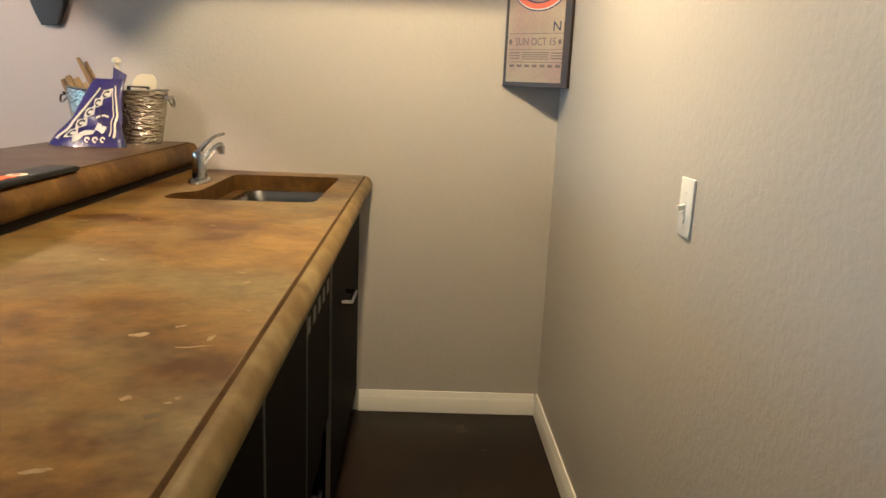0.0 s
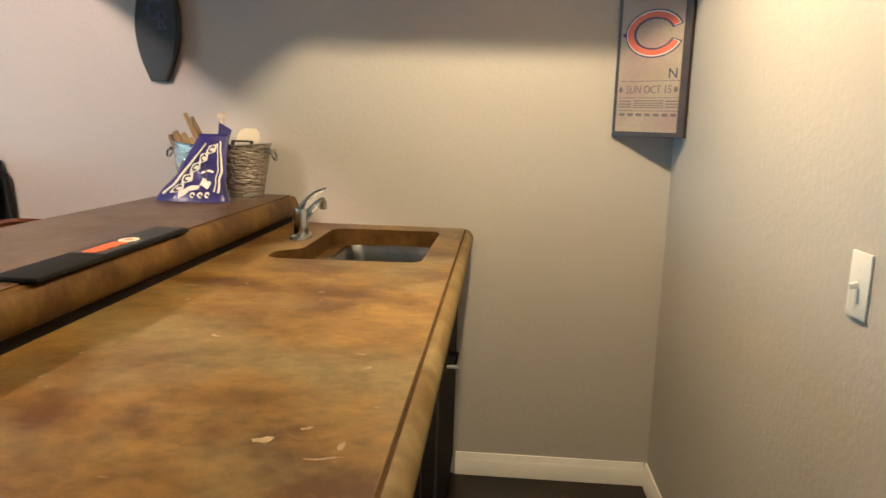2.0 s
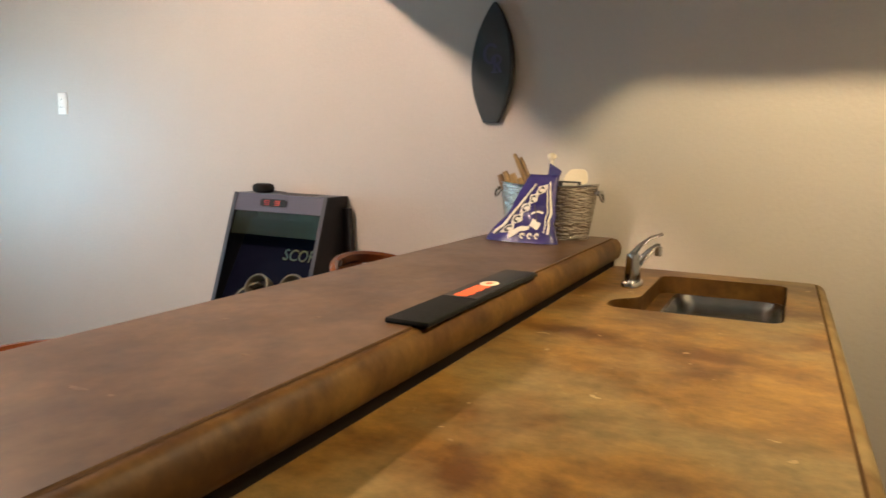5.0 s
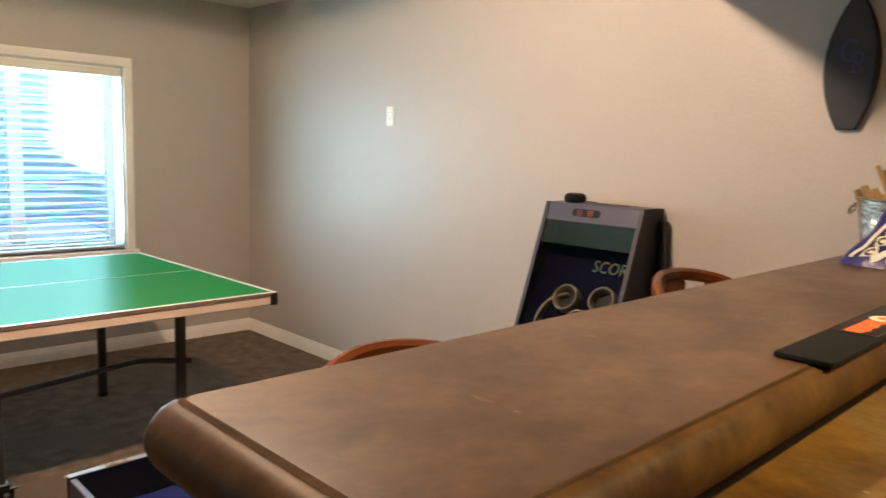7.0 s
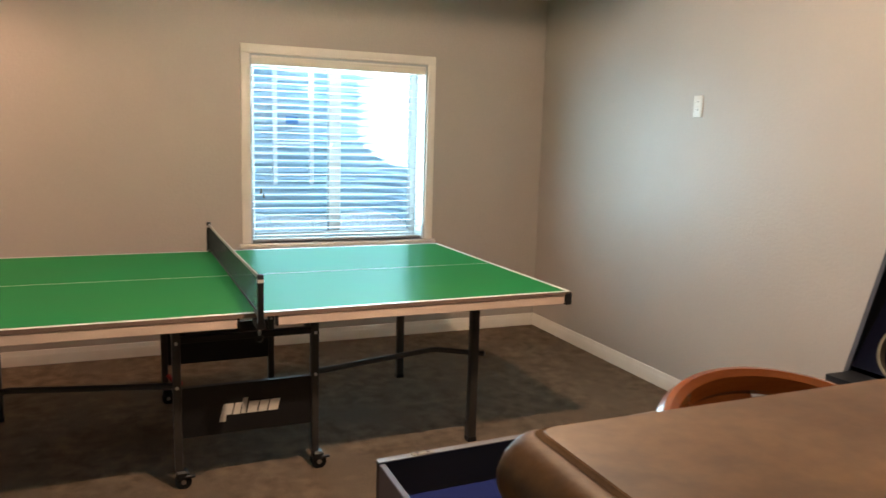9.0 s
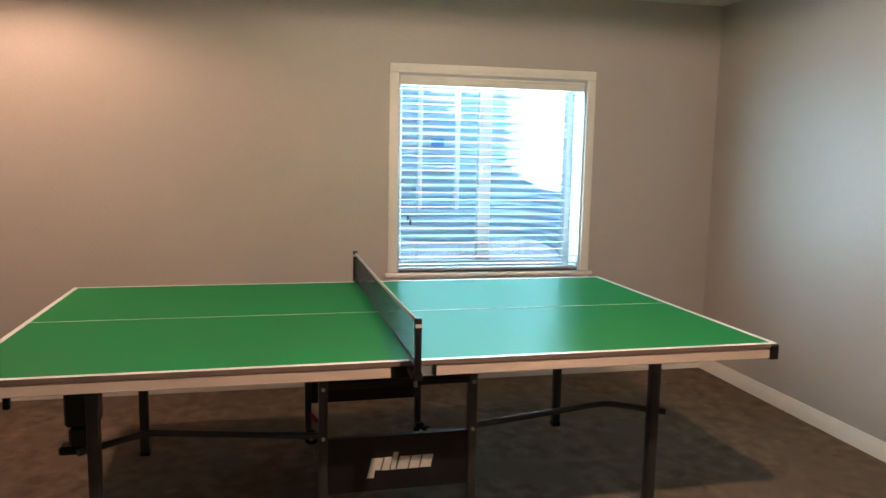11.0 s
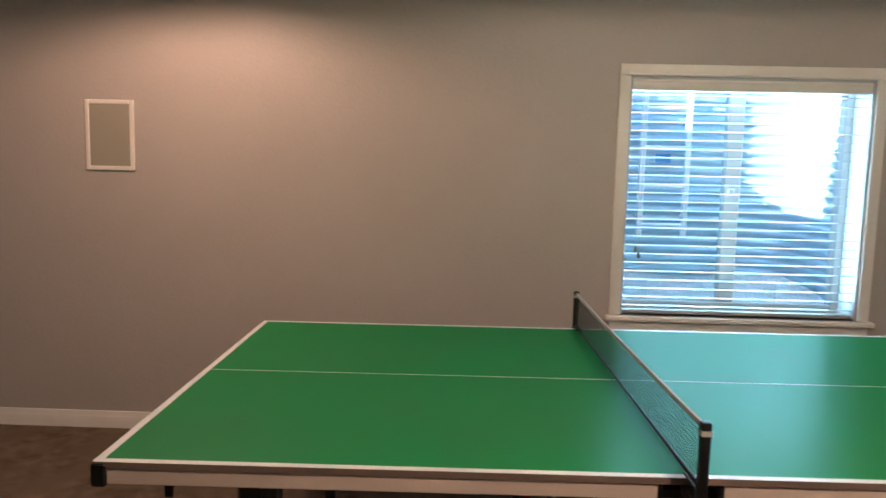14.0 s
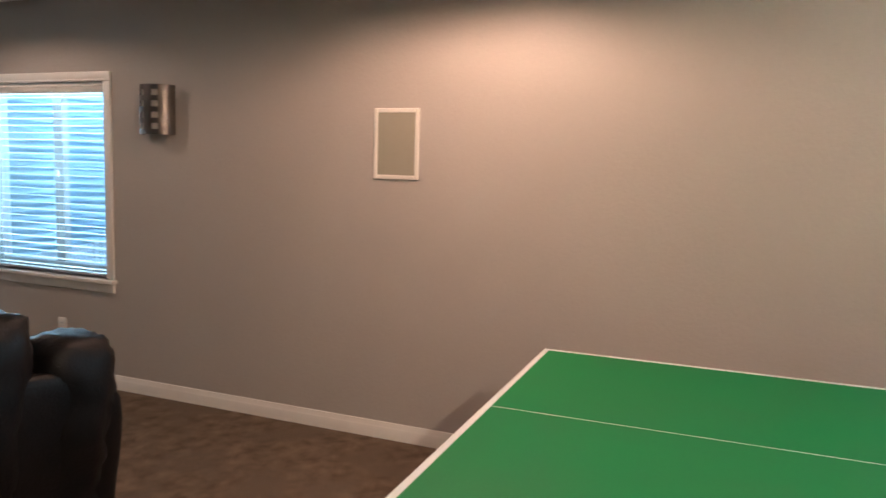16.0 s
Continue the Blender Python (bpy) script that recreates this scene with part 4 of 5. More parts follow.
cxs, czs = W * 0.52, 0.362
flat("emblem_outline", c_ring(cxs, czs, 0.114, 0.084, 0.042, 20), NAVY, "navy open-ring emblem", 0.0030)
flat("emblem_fill", c_ring(cxs, czs, 0.109, 0.079, 0.028, 23), PALE, "pale rim of the emblem", 0.0042)
flat("emblem_core", c_ring(cxs, czs, 0.105, 0.075, 0.024, 25), ORANGE, "orange open-ring emblem", 0.0054)
flat("emblem_tip", [(cxs - 0.127, czs), (cxs - 0.108, czs + 0.014), (cxs - 0.108, czs - 0.014)], NAVY, "navy point", 0.0030)
lettering("letter", "N", 0.050, NAVY, sign, Matrix.Translation((W - 0.055, -0.0032, 0.222)) @ pose(0, 0, 0, 90), "navy block letter")
lettering("date_line", "SUN OCT 15", 0.040, PRINT, sign, Matrix.Translation((W / 2 - 0.002, -0.0032, 0.167)) @ pose(0, 0, 0, 90), "dark printed date", squeeze=0.80)
for z in (0.197, 0.138, 0.092):
    bar("rule", (0.024, -0.0033, z), (W - 0.024, -0.0026, z + 0.0022), PRINT, sign)
for x in (0.030, W - 0.040):
    flat("print_leaf", [(x + 0.008 * math.cos(a), 0.168 + 0.011 * math.sin(a)) for a in [radians(60 * k) for k in range(6)]], PRINT, "dark printed ornament")
for k in range(4):
    bar("text_bar", (0.085, -0.0033, 0.103 + k * 0.008), (W - 0.085, -0.0026, 0.1065 + k * 0.008), PRINT, sign, label="illegible printed line")
for k in range(3):
    for x0, x1 in ((0.026, 0.075), (W - 0.075, W - 0.026)):
        bar("text_bar", (x0, -0.0033, 0.105 + k * 0.010), (x1, -0.0026, 0.109 + k * 0.010), PRINT, sign, label="illegible printed line")
for k in range(7):
    bar("text_bar", (0.03 + k * 0.034, -0.0033, 0.074), (0.052 + k * 0.034, -0.0026, 0.084), PRINT, sign, label="illegible printed word")
for k in range(5):
    bar("headline_bar", (0.05 + k * 0.040, -0.0033, 0.545), (0.082 + k * 0.040, -0.0026, 0.600), NAVY, sign, label="dark headline block")

sw = thing("light_switch", "white toggle light switch plate on the wall", "light switch", pose(XE, 1.695, 1.159))
bm = bmesh.new()
box(bm, (-0.006, -0.036, -0.060), (0, 0.036, 0.060), 0.004, 2)
part("plate", bm, PLATE, sw)
bar("slot", (-0.0068, -0.006, -0.013), (-0.0055, 0.006, 0.013), PLATE, sw)
bar("toggle", (-0.020, -0.004, -0.002), (-0.005, 0.004, 0.009), WHITE_PLASTIC, sw, 0.001, m=pose(0, 0, 0, 0, -18, 0))
for z in (-0.03, 0.03):
    rod("screw", [(-0.0072, 0, z), (-0.005, 0, z)], 0.003, PLATE, sw, sides=8)


def outlet(m, label, screws=True):
    o = thing("wall_outlet", label, "outlet", m, "wall outlets")
    bm = bmesh.new()
    box(bm, (-0.035, -0.006, -0.0575), (0.035, 0, 0.0575), 0.004, 2)
    part("plate", bm, PLATE, o)
    for z in (-0.02, 0.02):
        r = bar("receptacle", (-0.017, -0.0075, z - 0.0145), (0.017, -0.0055, z + 0.0145), WHITE_PLASTIC, o, 0.003)
        for x in (-0.0065, 0.0065):
            bar("slot", (x - 0.001, -0.0079, z - 0.002), (x + 0.001, -0.0073, z + 0.007), BLACK, r)
    rod("screw", [(0, -0.0075, 0), (0, -0.005, 0)], 0.003, PLATE, o, sides=8)
    return o


outlet(pose(-3.880, YN, 1.626), "white duplex outlet plate high on the wall")
outlet(pose(XW, -3.965, 0.36, 0, 0, 90), "white duplex outlet plate low on the wall")

surf = thing("wall_surfboard", "small slate-grey decorative surfboard hung on the wall", "wall decor", pose(-1.388, YN, 1.549))
def board(k):
    out = []
    for i in range(41):
        f = i / 40
        w = 0.091 * k * max(0.0, math.sin(math.pi * (0.075 + 0.925 * f))) ** 0.72
        out.append((w, f * 0.466 * 1.0))
    out[-1] = (0.004, 0.466)
    return out + [(-w, v) for w, v in reversed(out)]
bm = bmesh.new()
sc = lambda k, yy: [(x, yy, 0.233 + (v - 0.233) * (0.90 + 0.10 * k)) for x, v in board(k)]
loft(bm, [sc(0.93, -0.006), sc(1.0, -0.012), sc(1.0, -0.020), sc(0.93, -0.027)])
part("rim", bm, BLACK, surf, "black rounded rim")
bm = bmesh.new()
loft(bm, [sc(0.86, -0.0272), sc(0.85, -0.0300)])
face = part("deck", bm, SLATE, surf)
emblem = [c_ring(-0.006, 0.268, 0.032, 0.040, 0.013, 38), [(0.006, 0.195), (0.017, 0.195), (0.017, 0.262), (0.006, 0.262)], c_ring(0.018, 0.244, 0.023, 0.021, 0.010, 1),
          [(0.016, 0.226), (0.028, 0.226), (0.044, 0.195), (0.031, 0.195)], [(-0.002, 0.193), (0.024, 0.193), (0.024, 0.199), (-0.002, 0.199)]]
for k, ring in enumerate(emblem):
    bm = bmesh.new()
    extrude_outline(bm, ring, 0.0008, lambda a, b, w: (a, -0.0301 - 0.0002 * k - w, b))
    part("print_stroke", bm, VIOLET, surf, "purple interlaced emblem stroke")
bar("hook", (-0.01, -0.008, 0.36), (0.01, 0.0, 0.40), BLACK, surf)

# ---- bar stools ----
def bar_stool(m, label):
    s = thing("bar_stool", label, "bar stool", m, "stools at the bar")
    bm = bmesh.new()
    lathe(bm, [(0.10, 0.700), (0.19, 0.704), (0.205, 0.72), (0.200, 0.742), (0.12, 0.735), (0.02, 0.732)], sides=32)
    part("seat", bm, STOOLWOOD, s)
    # bent back band, open towards +x, thickened in the middle and slotted
    def band(z0, z1, a0, a1, r0=0.265, th=0.024, n=28, cx=0.055):
        bm = bmesh.new()
        loops = []
        for k in range(n + 1):
            a = radians(a0 + (a1 - a0) * k / n)
            d, o = Vector((math.cos(a), math.sin(a), 0)), Vector((cx, 0, 0))
            mid = math.cos((k / n - 0.5) * math.pi)
            zt, zb = z1(k / n), z0(k / n)
            e = 0.010
            loops.append([o + d * (r0 + th / 2) + Vector((0, 0, zb + e)), o + d * (r0 + th / 2) + Vector((0, 0, zt - e)), o + d * (r0 + th / 2 - e) + Vector((0, 0, zt)), o + d * (r0 - th / 2 + e) + Vector((0, 0, zt)),
                          o + d * (r0 - th / 2) + Vector((0, 0, zt - e)), o + d * (r0 - th / 2) + Vector((0, 0, zb + e)), o + d * (r0 - th / 2 + e) + Vector((0, 0, zb)), o + d * (r0 + th / 2 - e) + Vector((0, 0, zb))])
        loft(bm, loops)
        return bm
    top = lambda f: 0.995 + 0.052 * math.sin(math.pi * f) ** 0.6
    br = part("backrest", band(lambda f: top(f) - 0.045, top, 122, 238, th=0.030), STOOLWOOD, s, "bent orange-stained back rail")
    part("lower_rail", band(lambda f: 0.925, lambda f: top(f) - 0.092, 132, 228), STOOLWOOD, br)
    for a0, a1 in ((122.5, 146), (166, 194), (214, 237.5)):
        rise = lambda f: top((a0 + f * (a1 - a0) - 122) / 116) - 0.041
        part("slot_bridge", band(lambda f: top(0.5) - 0.14, rise, a0, a1, n=8), STOOLWOOD, br)
    for a in (142, 161, 180, 199, 218):
        d = Vector((math.cos(radians(a)), math.sin(radians(a)), 0))
        rod("spindle", [d * 0.180 + Vector((0, 0, 0.735)), d * 0.265 + Vector((0.055, 0, 0.935))], 0.010, STOOLWOOD, s)
    for a in (45, 135, 225, 315):
        d = Vector((math.cos(radians(a)), math.sin(radians(a)), 0))
        rod("leg", [d * 0.13 + Vector((0, 0, 0.705)), d * 0.23 + Vector((0, 0, 0.0))], [0.020, 0.016], STOOLWOOD, s)
    ring = [(0.205 * math.cos(radians(10 * k)), 0.205 * math.sin(radians(10 * k)), 0.20) for k in range(37)]
    rod("footrest", ring, 0.009, MIRROR_STEEL, s, "steel foot ring")
    return s


st = bar_stool(pose(-1.400, 1.290, 0, 0, 0, 3), "orange-stained wooden bar stool with a bent slotted back")
copy_thing(st, pose(-1.56, 2.730, 0, 0, 0, -6))

# ---- table tennis table ----
tt = thing("table_tennis_table", "green table tennis table with white lines and beige apron on wheels", "table tennis table", pose(-4.151, 0.770, 0, 0, 0, 0.95))
TW, TL, TZ = 0.7625, 1.370, 0.76
for s in (-1, 1):
    y0, y1 = (0.004, TL) if s > 0 else (-TL, -0.004)
    half = bar("table_half", (-TW, y0, TZ - 0.016), (TW, y1, TZ - 0.0006), UNDER, tt)
    bar("playing_surface", (-TW + 0.0005, y0 + 0.0005, TZ - 0.0006), (TW - 0.0005, y1 - 0.0005, TZ), GREEN, half, label="green painted surface")
    for x0 in (-TW, TW - 0.02):
        bar("side_line", (x0, y0, TZ + 0.00001), (x0 + 0.02, y1, TZ + 0.0006), LINE, half, label="white painted line")
    ye = y1 - 0.02 if s > 0 else y0
    bar("end_line", (-TW + 0.02, ye, TZ + 0.00001), (TW - 0.02, ye + 0.02, TZ + 0.0006), LINE, half, label="white painted line")
    bar("centre_line", (-0.0015, y0 + 0.02 * (s < 0), TZ + 0.00001), (0.0015, y1 - 0.02 * (s > 0), TZ + 0.0006), LINE, half, label="thin white centre line")
    # apron under the edge
    a0, a1 = (0.075, TL - 0.03) if s > 0 else (-TL + 0.03, -0.075)
    for x0 in (-TW + 0.004, TW - 0.020):
        bar("apron", (x0, a0, TZ - 0.055), (x0 + 0.016, a1, TZ - 0.0165), APRON, half, 0.002, "beige painted apron")
    ya = s * (TL - 0.012)
    bar("apron", (-TW + 0.03, min(ya - 0.008 * s, ya + 0.008 * s), TZ - 0.055), (TW - 0.03, max(ya - 0.008 * s, ya + 0.008 * s), TZ - 0.0165), APRON, half, 0.002, "beige painted apron")
    for x in (-1, 1):
        bar("corner_cap", (min(x * TW - x * 0.030, x * TW + x * 0.004), min(s * TL - s * 0.030, s * TL + s * 0.004), TZ - 0.060), (max(x * TW - x * 0.030, x * TW + x * 0.004), max(s * TL - s * 0.030, s * TL + s * 0.004), TZ - 0.004), BLACK, half, 0.004, "black plastic corner guard")
        bar("end_bracket", (min(x * TW - x * 0.002, x * TW - x * 0.03), min(s * 0.066, s * 0.075), TZ - 0.055), (max(x * TW - x * 0.002, x * TW - x * 0.03), max(s * 0.066, s * 0.075), TZ - 0.0165), BLACK, half)
    # end legs
    for x in (-0.49, 0.49):
        leg = bar("end_leg", (x - 0.020, s * 1.03 - 0.020, 0.0), (x + 0.020, s * 1.03 + 0.020, TZ - 0.017), GREY_STEEL, tt, 0.006, "dark grey steel leg", seg=2)
        bar("foot_cap", (x - 0.022, s * 1.03 - 0.022, 0.0), (x + 0.022, s * 1.03 + 0.022, 0.025), BLACK, leg, 0.003)
    for x in (1,):
        rod("folding_brace", [(x * 0.505, s * 0.27, 0.425), (x * 0.43, s * 0.62, 0.428), (x * 0.375, s * 0.86, 0.43), (x * 0.385, s * 0.90, 0.43), (x * 0.515, s * 1.075, 0.43)], 0.0125, GREY_STEEL, tt, "bent steel folding brace")
    # middle frame
    for x in (-0.50, 0.50):
        pz = bar("frame_post", (x - 0.021, s * 0.275 - 0.016, 0.075), (x + 0.021, s * 0.275 + 0.016, 0.70), GREY_STEEL, tt, 0.005, "dark grey steel post", seg=2)
        for z in (0.42, 0.60):
            rod("bolt", [(x + 0.02, s * 0.275, z), (x + 0.027, s * 0.275, z)], 0.007, MIRROR_STEEL, pz, sides=8)
        c = Vector((x + 0.012, s * 0.275 + 0.014, 0.0))
        bm = bmesh.new()
        for dx in (-0.020, 0.010):
            tube(bm, [c + Vector((dx, 0, 0.032)), c + Vector((dx + 0.012, 0, 0.032))], 0.031, 18)
        wh = part("caster", bm, RUBBER, tt, "black twin-wheel caster")
        bar("caster_fork", tuple(c + Vector((-0.024, -0.028, 0.040))), tuple(c + Vector((0.026, 0.018, 0.076))), BLACK, wh, 0.006)
        bar("brake_lever", tuple(c + Vector((0.018, 0.008, 0.050))), tuple(c + Vector((0.034, 0.044, 0.060))), BLACK, wh, 0.003)
        for z in (0.032,):
            rod("hub", [c + Vector((0.0225, 0, z)), c + Vector((0.0245, 0, z))], 0.010, MIRROR_STEEL, wh, sides=10)
    rod("frame_bar", [(-0.50, s * 0.275, 0.60), (0.50, s * 0.275, 0.60)], 0.014, GREY_STEEL, tt)
for x in (-0.50, 0.50):
    rail = bar("frame_rail", (x - 0.014, -0.275, 0.595), (x + 0.014, 0.275, 0.622), BLACK, tt, 0.003)
    pn = bar("frame_panel", (x - 0.003 + 0.008, -0.259, 0.205), (x + 0.003 + 0.008, 0.259, 0.412), BLACK, tt, 0.001, "black panel between the wheel posts")
    bar("panel_flange", (x - 0.012, -0.259, 0.405), (x + 0.012, 0.259, 0.412), BLACK, pn)
# maker's mark as plain slanted blocks
for k, (w, up, dn) in enumerate(((0.042, 0.0, 0.026), (0.028, 0.0, 0.0), (0.018, 0.018, 0.0), (0.040, 0.0, 0.0), (0.036, 0.0, 0.0), (0.040, 0.0, 0.0))):
    y0 = -0.112 + sum((0.042, 0.028, 0.018, 0.040, 0.036, 0.040)[:k]) + 0.005 * k
    bm = bmesh.new()
    extrude_outline(bm, [(y0 - dn * 0.25, 0.282 - dn), (y0 + w * (0.45 if dn else 1.0), 0.282 - dn), (y0 + w * (0.45 if dn else 1.0) + 0.004, 0.284), (y0 + w, 0.284), (y0 + w + 0.012, 0.330 + up), (y0 + 0.012, 0.330 + up)],
                    0.0012, lambda a, b, c: (0.5115 + c, a, b))
    part("mark_block", bm, PALE, tt, "pale slanted printed block")
rod("release_lever", [(-0.47, -0.262, 0.16), (-0.45, -0.235, 0.13), (-0.42, -0.20, 0.12)], [0.010, 0.013, 0.014], RED, tt, "red plastic release lever")
bm = bmesh.new()
box(bm, (0.38, -1.125, 0.50), (0.47, -1.02, 0.705), 0.008)
box(bm, (0.39, -1.115, 0.43), (0.47, -1.05, 0.500), 0.010)
box(bm, (0.40, -1.15, 0.40), (0.46, -1.05, 0.43), 0.006)
part("ball_holder", bm, BLACK, tt, "black plastic ball holder box")
bar("hook", (0.70, -1.225, 0.655), (0.715, -1.205, 0.706), BLACK, tt, 0.003)
rod("folding_spring", [(0.48, 0.78, 0.712), (0.50, 0.90, 0.695), (0.49, 1.02, 0.688), (0.50, 1.16, 0.706), (0.49, 1.25, 0.712)], 0.006, BLACK, tt)

net = thing("table_tennis_net", "dark net with a pale band clamped across the table", "net", pose(-4.135, 0.764, TZ, 0, 0, 1.2))
NX = 0.815
for s in (-1, 1):
    bm = bmesh.new()
    box(bm, (s * NX - 0.011, -0.011, -0.025), (s * NX + 0.011, 0.011, 0.158), 0.004, 2)
    post = part("post", bm, BLACK, net, "black net post")
    bar("post_band", (s * NX - 0.0115, -0.0115, 0.128), (s * NX + 0.0115, 0.0115, 0.140), NETBAND, post)
    bar("clamp", (min(s * (NX - 0.09), s * (NX + 0.01)), -0.016, -0.045), (max(s * (NX - 0.09), s * (NX + 0.01)), 0.016, -0.018), BLACK, post, 0.004)
    bar("clamp_top", (min(s * (NX - 0.09), s * (NX + 0.008)), -0.012, 0.001), (max(s * (NX - 0.09), s * (NX + 0.008)), 0.012, 0.007), BLACK, post, 0.002)
    rod("clamp_screw", [(s * (NX - 0.03), 0, -0.046), (s * (NX - 0.03), 0, -0.075)], 0.006, MIRROR_STEEL, post)
    ring = [(s * (NX - 0.03), 0.014 * math.cos(radians(30 * k)), -0.088 + 0.014 * math.sin(radians(30 * k))) for k in range(13)]
    rod("screw_ring", ring, 0.003, BLACK, post, sides=6)
bm = bmesh.new()
NW = NX - 0.012
sag = lambda x: -0.006 * (1 - (x / NW) ** 2)
def cord(p, q, r=0.0008):
    tube(bm, [p, q], r, 4, cap=False)
nxx = 140
for k in range(nxx + 1):
    x = -NW + 2 * NW * k / nxx
    cord((x, 0.0, 0.012), (x, 0.0, 0.138 + sag(x)))
for j in range(12):
    f = j / 11
    z = 0.012 + f * 0.124
    pts = [(-NW + 2 * NW * k / 12, 0.0, z + sag(-NW + 2 * NW * k / 12) * f) for k in range(13)]
    tube(bm, pts, 0.0008, 4, cap=False)
tagged(part("mesh", bm, NETMESH, net, "dark green-grey knotted mesh", smooth=0), kind="stuff")
bm = bmesh.new()
loft(bm, [[(x, -0.003, 0.138 + sag(x)), (x, 0.003, 0.138 + sag(x)), (x, 0.003, 0.150 + sag(x)), (x, -0.003, 0.150 + sag(x))] for x in [-NX + 0.01 + 2 * (NX - 0.01) * k / 16 for k in range(17)]])
part("top_band", bm, NETBAND, net, "pale woven band")
rod("bottom_cord", [(-NW, 0, 0.008), (NW, 0, 0.008)], 0.004, BLACK, net)
rod("tension_cord", [(NX - 0.012, 0.004, 0.135), (NX - 0.045, 0.006, 0.08), (NX - 0.02, 0.004, 0.012)], 0.002, NETBAND, net, sides=6)

# ---- alley ball game ----
game = thing("alley_ball_game", "home alley-roller ball game with a blue lane and dark score cabinet", "arcade game")
GX0, GX1 = -2.565, -2.045
LY0, LY1 = 0.985, 2.80
lz = lambda yv: 0.515 + 0.045 * (yv - LY0) / (LY1 - LY0)
for x0, x1, nm in ((GX0, GX0 + 0.022, "west"), (GX1 - 0.022, GX1, "east")):
    bm = bmesh.new()
    loft(bm, [[(x0, LY0, 0.33), (x1, LY0, 0.33), (x1, LY0, lz(LY0) - 0.003), (x0, LY0, lz(LY0) - 0.003)], [(x0, LY1, 0.36), (x1, LY1, 0.36), (x1, LY1, lz(LY1) - 0.003), (x0, LY1, lz(LY1) - 0.003)]])
    rl = part("side_rail", bm, BLACK, game, "black side rail with a grey-violet top edge")
    bm = bmesh.new()
    loft(bm, [[(x0 - 0.001, LY0 - 0.001, lz(LY0) - 0.003), (x1 + 0.001, LY0 - 0.001, lz(LY0) - 0.003), (x1 + 0.001, LY0 - 0.001, lz(LY0)), (x0 - 0.001, LY0 - 0.001, lz(LY0))],
              [(x0 - 0.001, LY1, lz(LY1) - 0.003), (x1 + 0.001, LY1, lz(LY1) - 0.003), (x1 + 0.001, LY1, lz(LY1)), (x0 - 0.001, LY1, lz(LY1))]])
    part("edge_cap", bm, mat("rail_cap_grey", (0.12, 0.118, 0.13), 0.35, fine=0.05), rl, "grey-violet edge cap")
    bm = bmesh.new()
    box(bm, (x0 + 0.002, LY0 + 0.10, lz(LY0 + 0.12)), (x1 - 0.002, LY0 + 0.17, lz(LY0 + 0.14) + 0.003), 0.001)
    hp = part("hinge_plate", bm, EDGE, rl, "grey latch plate")
    for yy in (0.118, 0.152):
        rod("screw", [((x0 + x1) / 2, LY0 + yy, lz(LY0 + 0.14) + 0.002), ((x0 + x1) / 2, LY0 + yy, lz(LY0 + 0.14) + 0.0045)], 0.006, BROWNFRAME, hp, sides=10)
bar("front_board", (GX0 + 0.022, LY0, 0.33), (GX1 - 0.022, LY0 + 0.018, 0.510), LILAC, game, 0.002)
bm = bmesh.new()
loft(bm, [[(GX0 + 0.022, LY0 + 0.018, 0.388), (GX1 - 0.022, LY0 + 0.018, 0.388), (GX1 - 0.022, LY0 + 0.018, 0.400), (GX0 + 0.022, LY0 + 0.018, 0.400)],
          [(GX0 + 0.022, 2.45, 0.413), (GX1 - 0.022, 2.45, 0.413), (GX1 - 0.022, 2.45, 0.425), (GX0 + 0.022, 2.45, 0.425)],
          [(GX0 + 0.022, 2.70, 0.50), (GX1 - 0.022, 2.70, 0.50), (GX1 - 0.022, 2.70, 0.512), (GX0 + 0.022, 2.70, 0.512)]])
bed = part("lane_bed", bm, LANEBLUE, game, "glossy dark blue lane")
# seven thin pale blue lines slanting across the lane
for k in range(7):
    bm = bmesh.new()
    xx = -2.50 + k * 0.017
    zz = lambda yv: 0.4007 + 0.025 * (yv - LY0 - 0.018) / 1.447
    loft(bm, [[(xx + d * 0.9 + e, LY0 + 0.35 + d, zz(LY0 + 0.35 + d)), (xx + d * 0.9 + e + 0.003, LY0 + 0.35 + d, zz(LY0 + 0.35 + d)), (xx + d * 0.9 + e + 0.003, LY0 + 0.35 + d, zz(LY0 + 0.35 + d) + 0.0008), (xx + d * 0.9 + e, LY0 + 0.35 + d, zz(LY0 + 0.35 + d) + 0.0008)] for d, e in ((0, 0), (0.22, 0.0))])
    part("lane_stripe", bm, mat("lane_stripe_blue", (0.06, 0.14, 0.30), 0.3, fine=0.05), bed, "thin pale blue line")
for x in (GX0 + 0.03, GX1 - 0.03):
    for yy in (LY0 + 0.10, 2.2):
        bar("leg", (x - 0.02, yy - 0.02, 0.0), (x + 0.02, yy + 0.02, 0.35), BLACK, game, 0.004)
# score cabinet: front slopes back towards the top
prof = [(3.030, 1.222), (3.185, 1.222), (3.185, 0.0), (2.72, 0.0), (2.72, 0.30), (2.765, 0.44)]
for x0, x1 in ((GX0 + 0.012, GX0 + 0.026), (GX1 - 0.026, GX1 - 0.012)):
    bm = bmesh.new()
    extrude_outline(bm, prof, x1 - x0, lambda a, b, c: (x0 + c, a, b))
    part("side_panel", bm, CHARCOAL, game, "charcoal side panel")
    bm = bmesh.new()
    extrude_outline(bm, [(3.027, 1.224), (3.032, 1.224), (2.768, 0.44), (2.762, 0.44)], x1 - x0 + 0.004, lambda a, b, c: (x0 - 0.002 + c, a, b))
    part("edge_trim", bm, DARKTRIM, game, "dark grey edge trim")
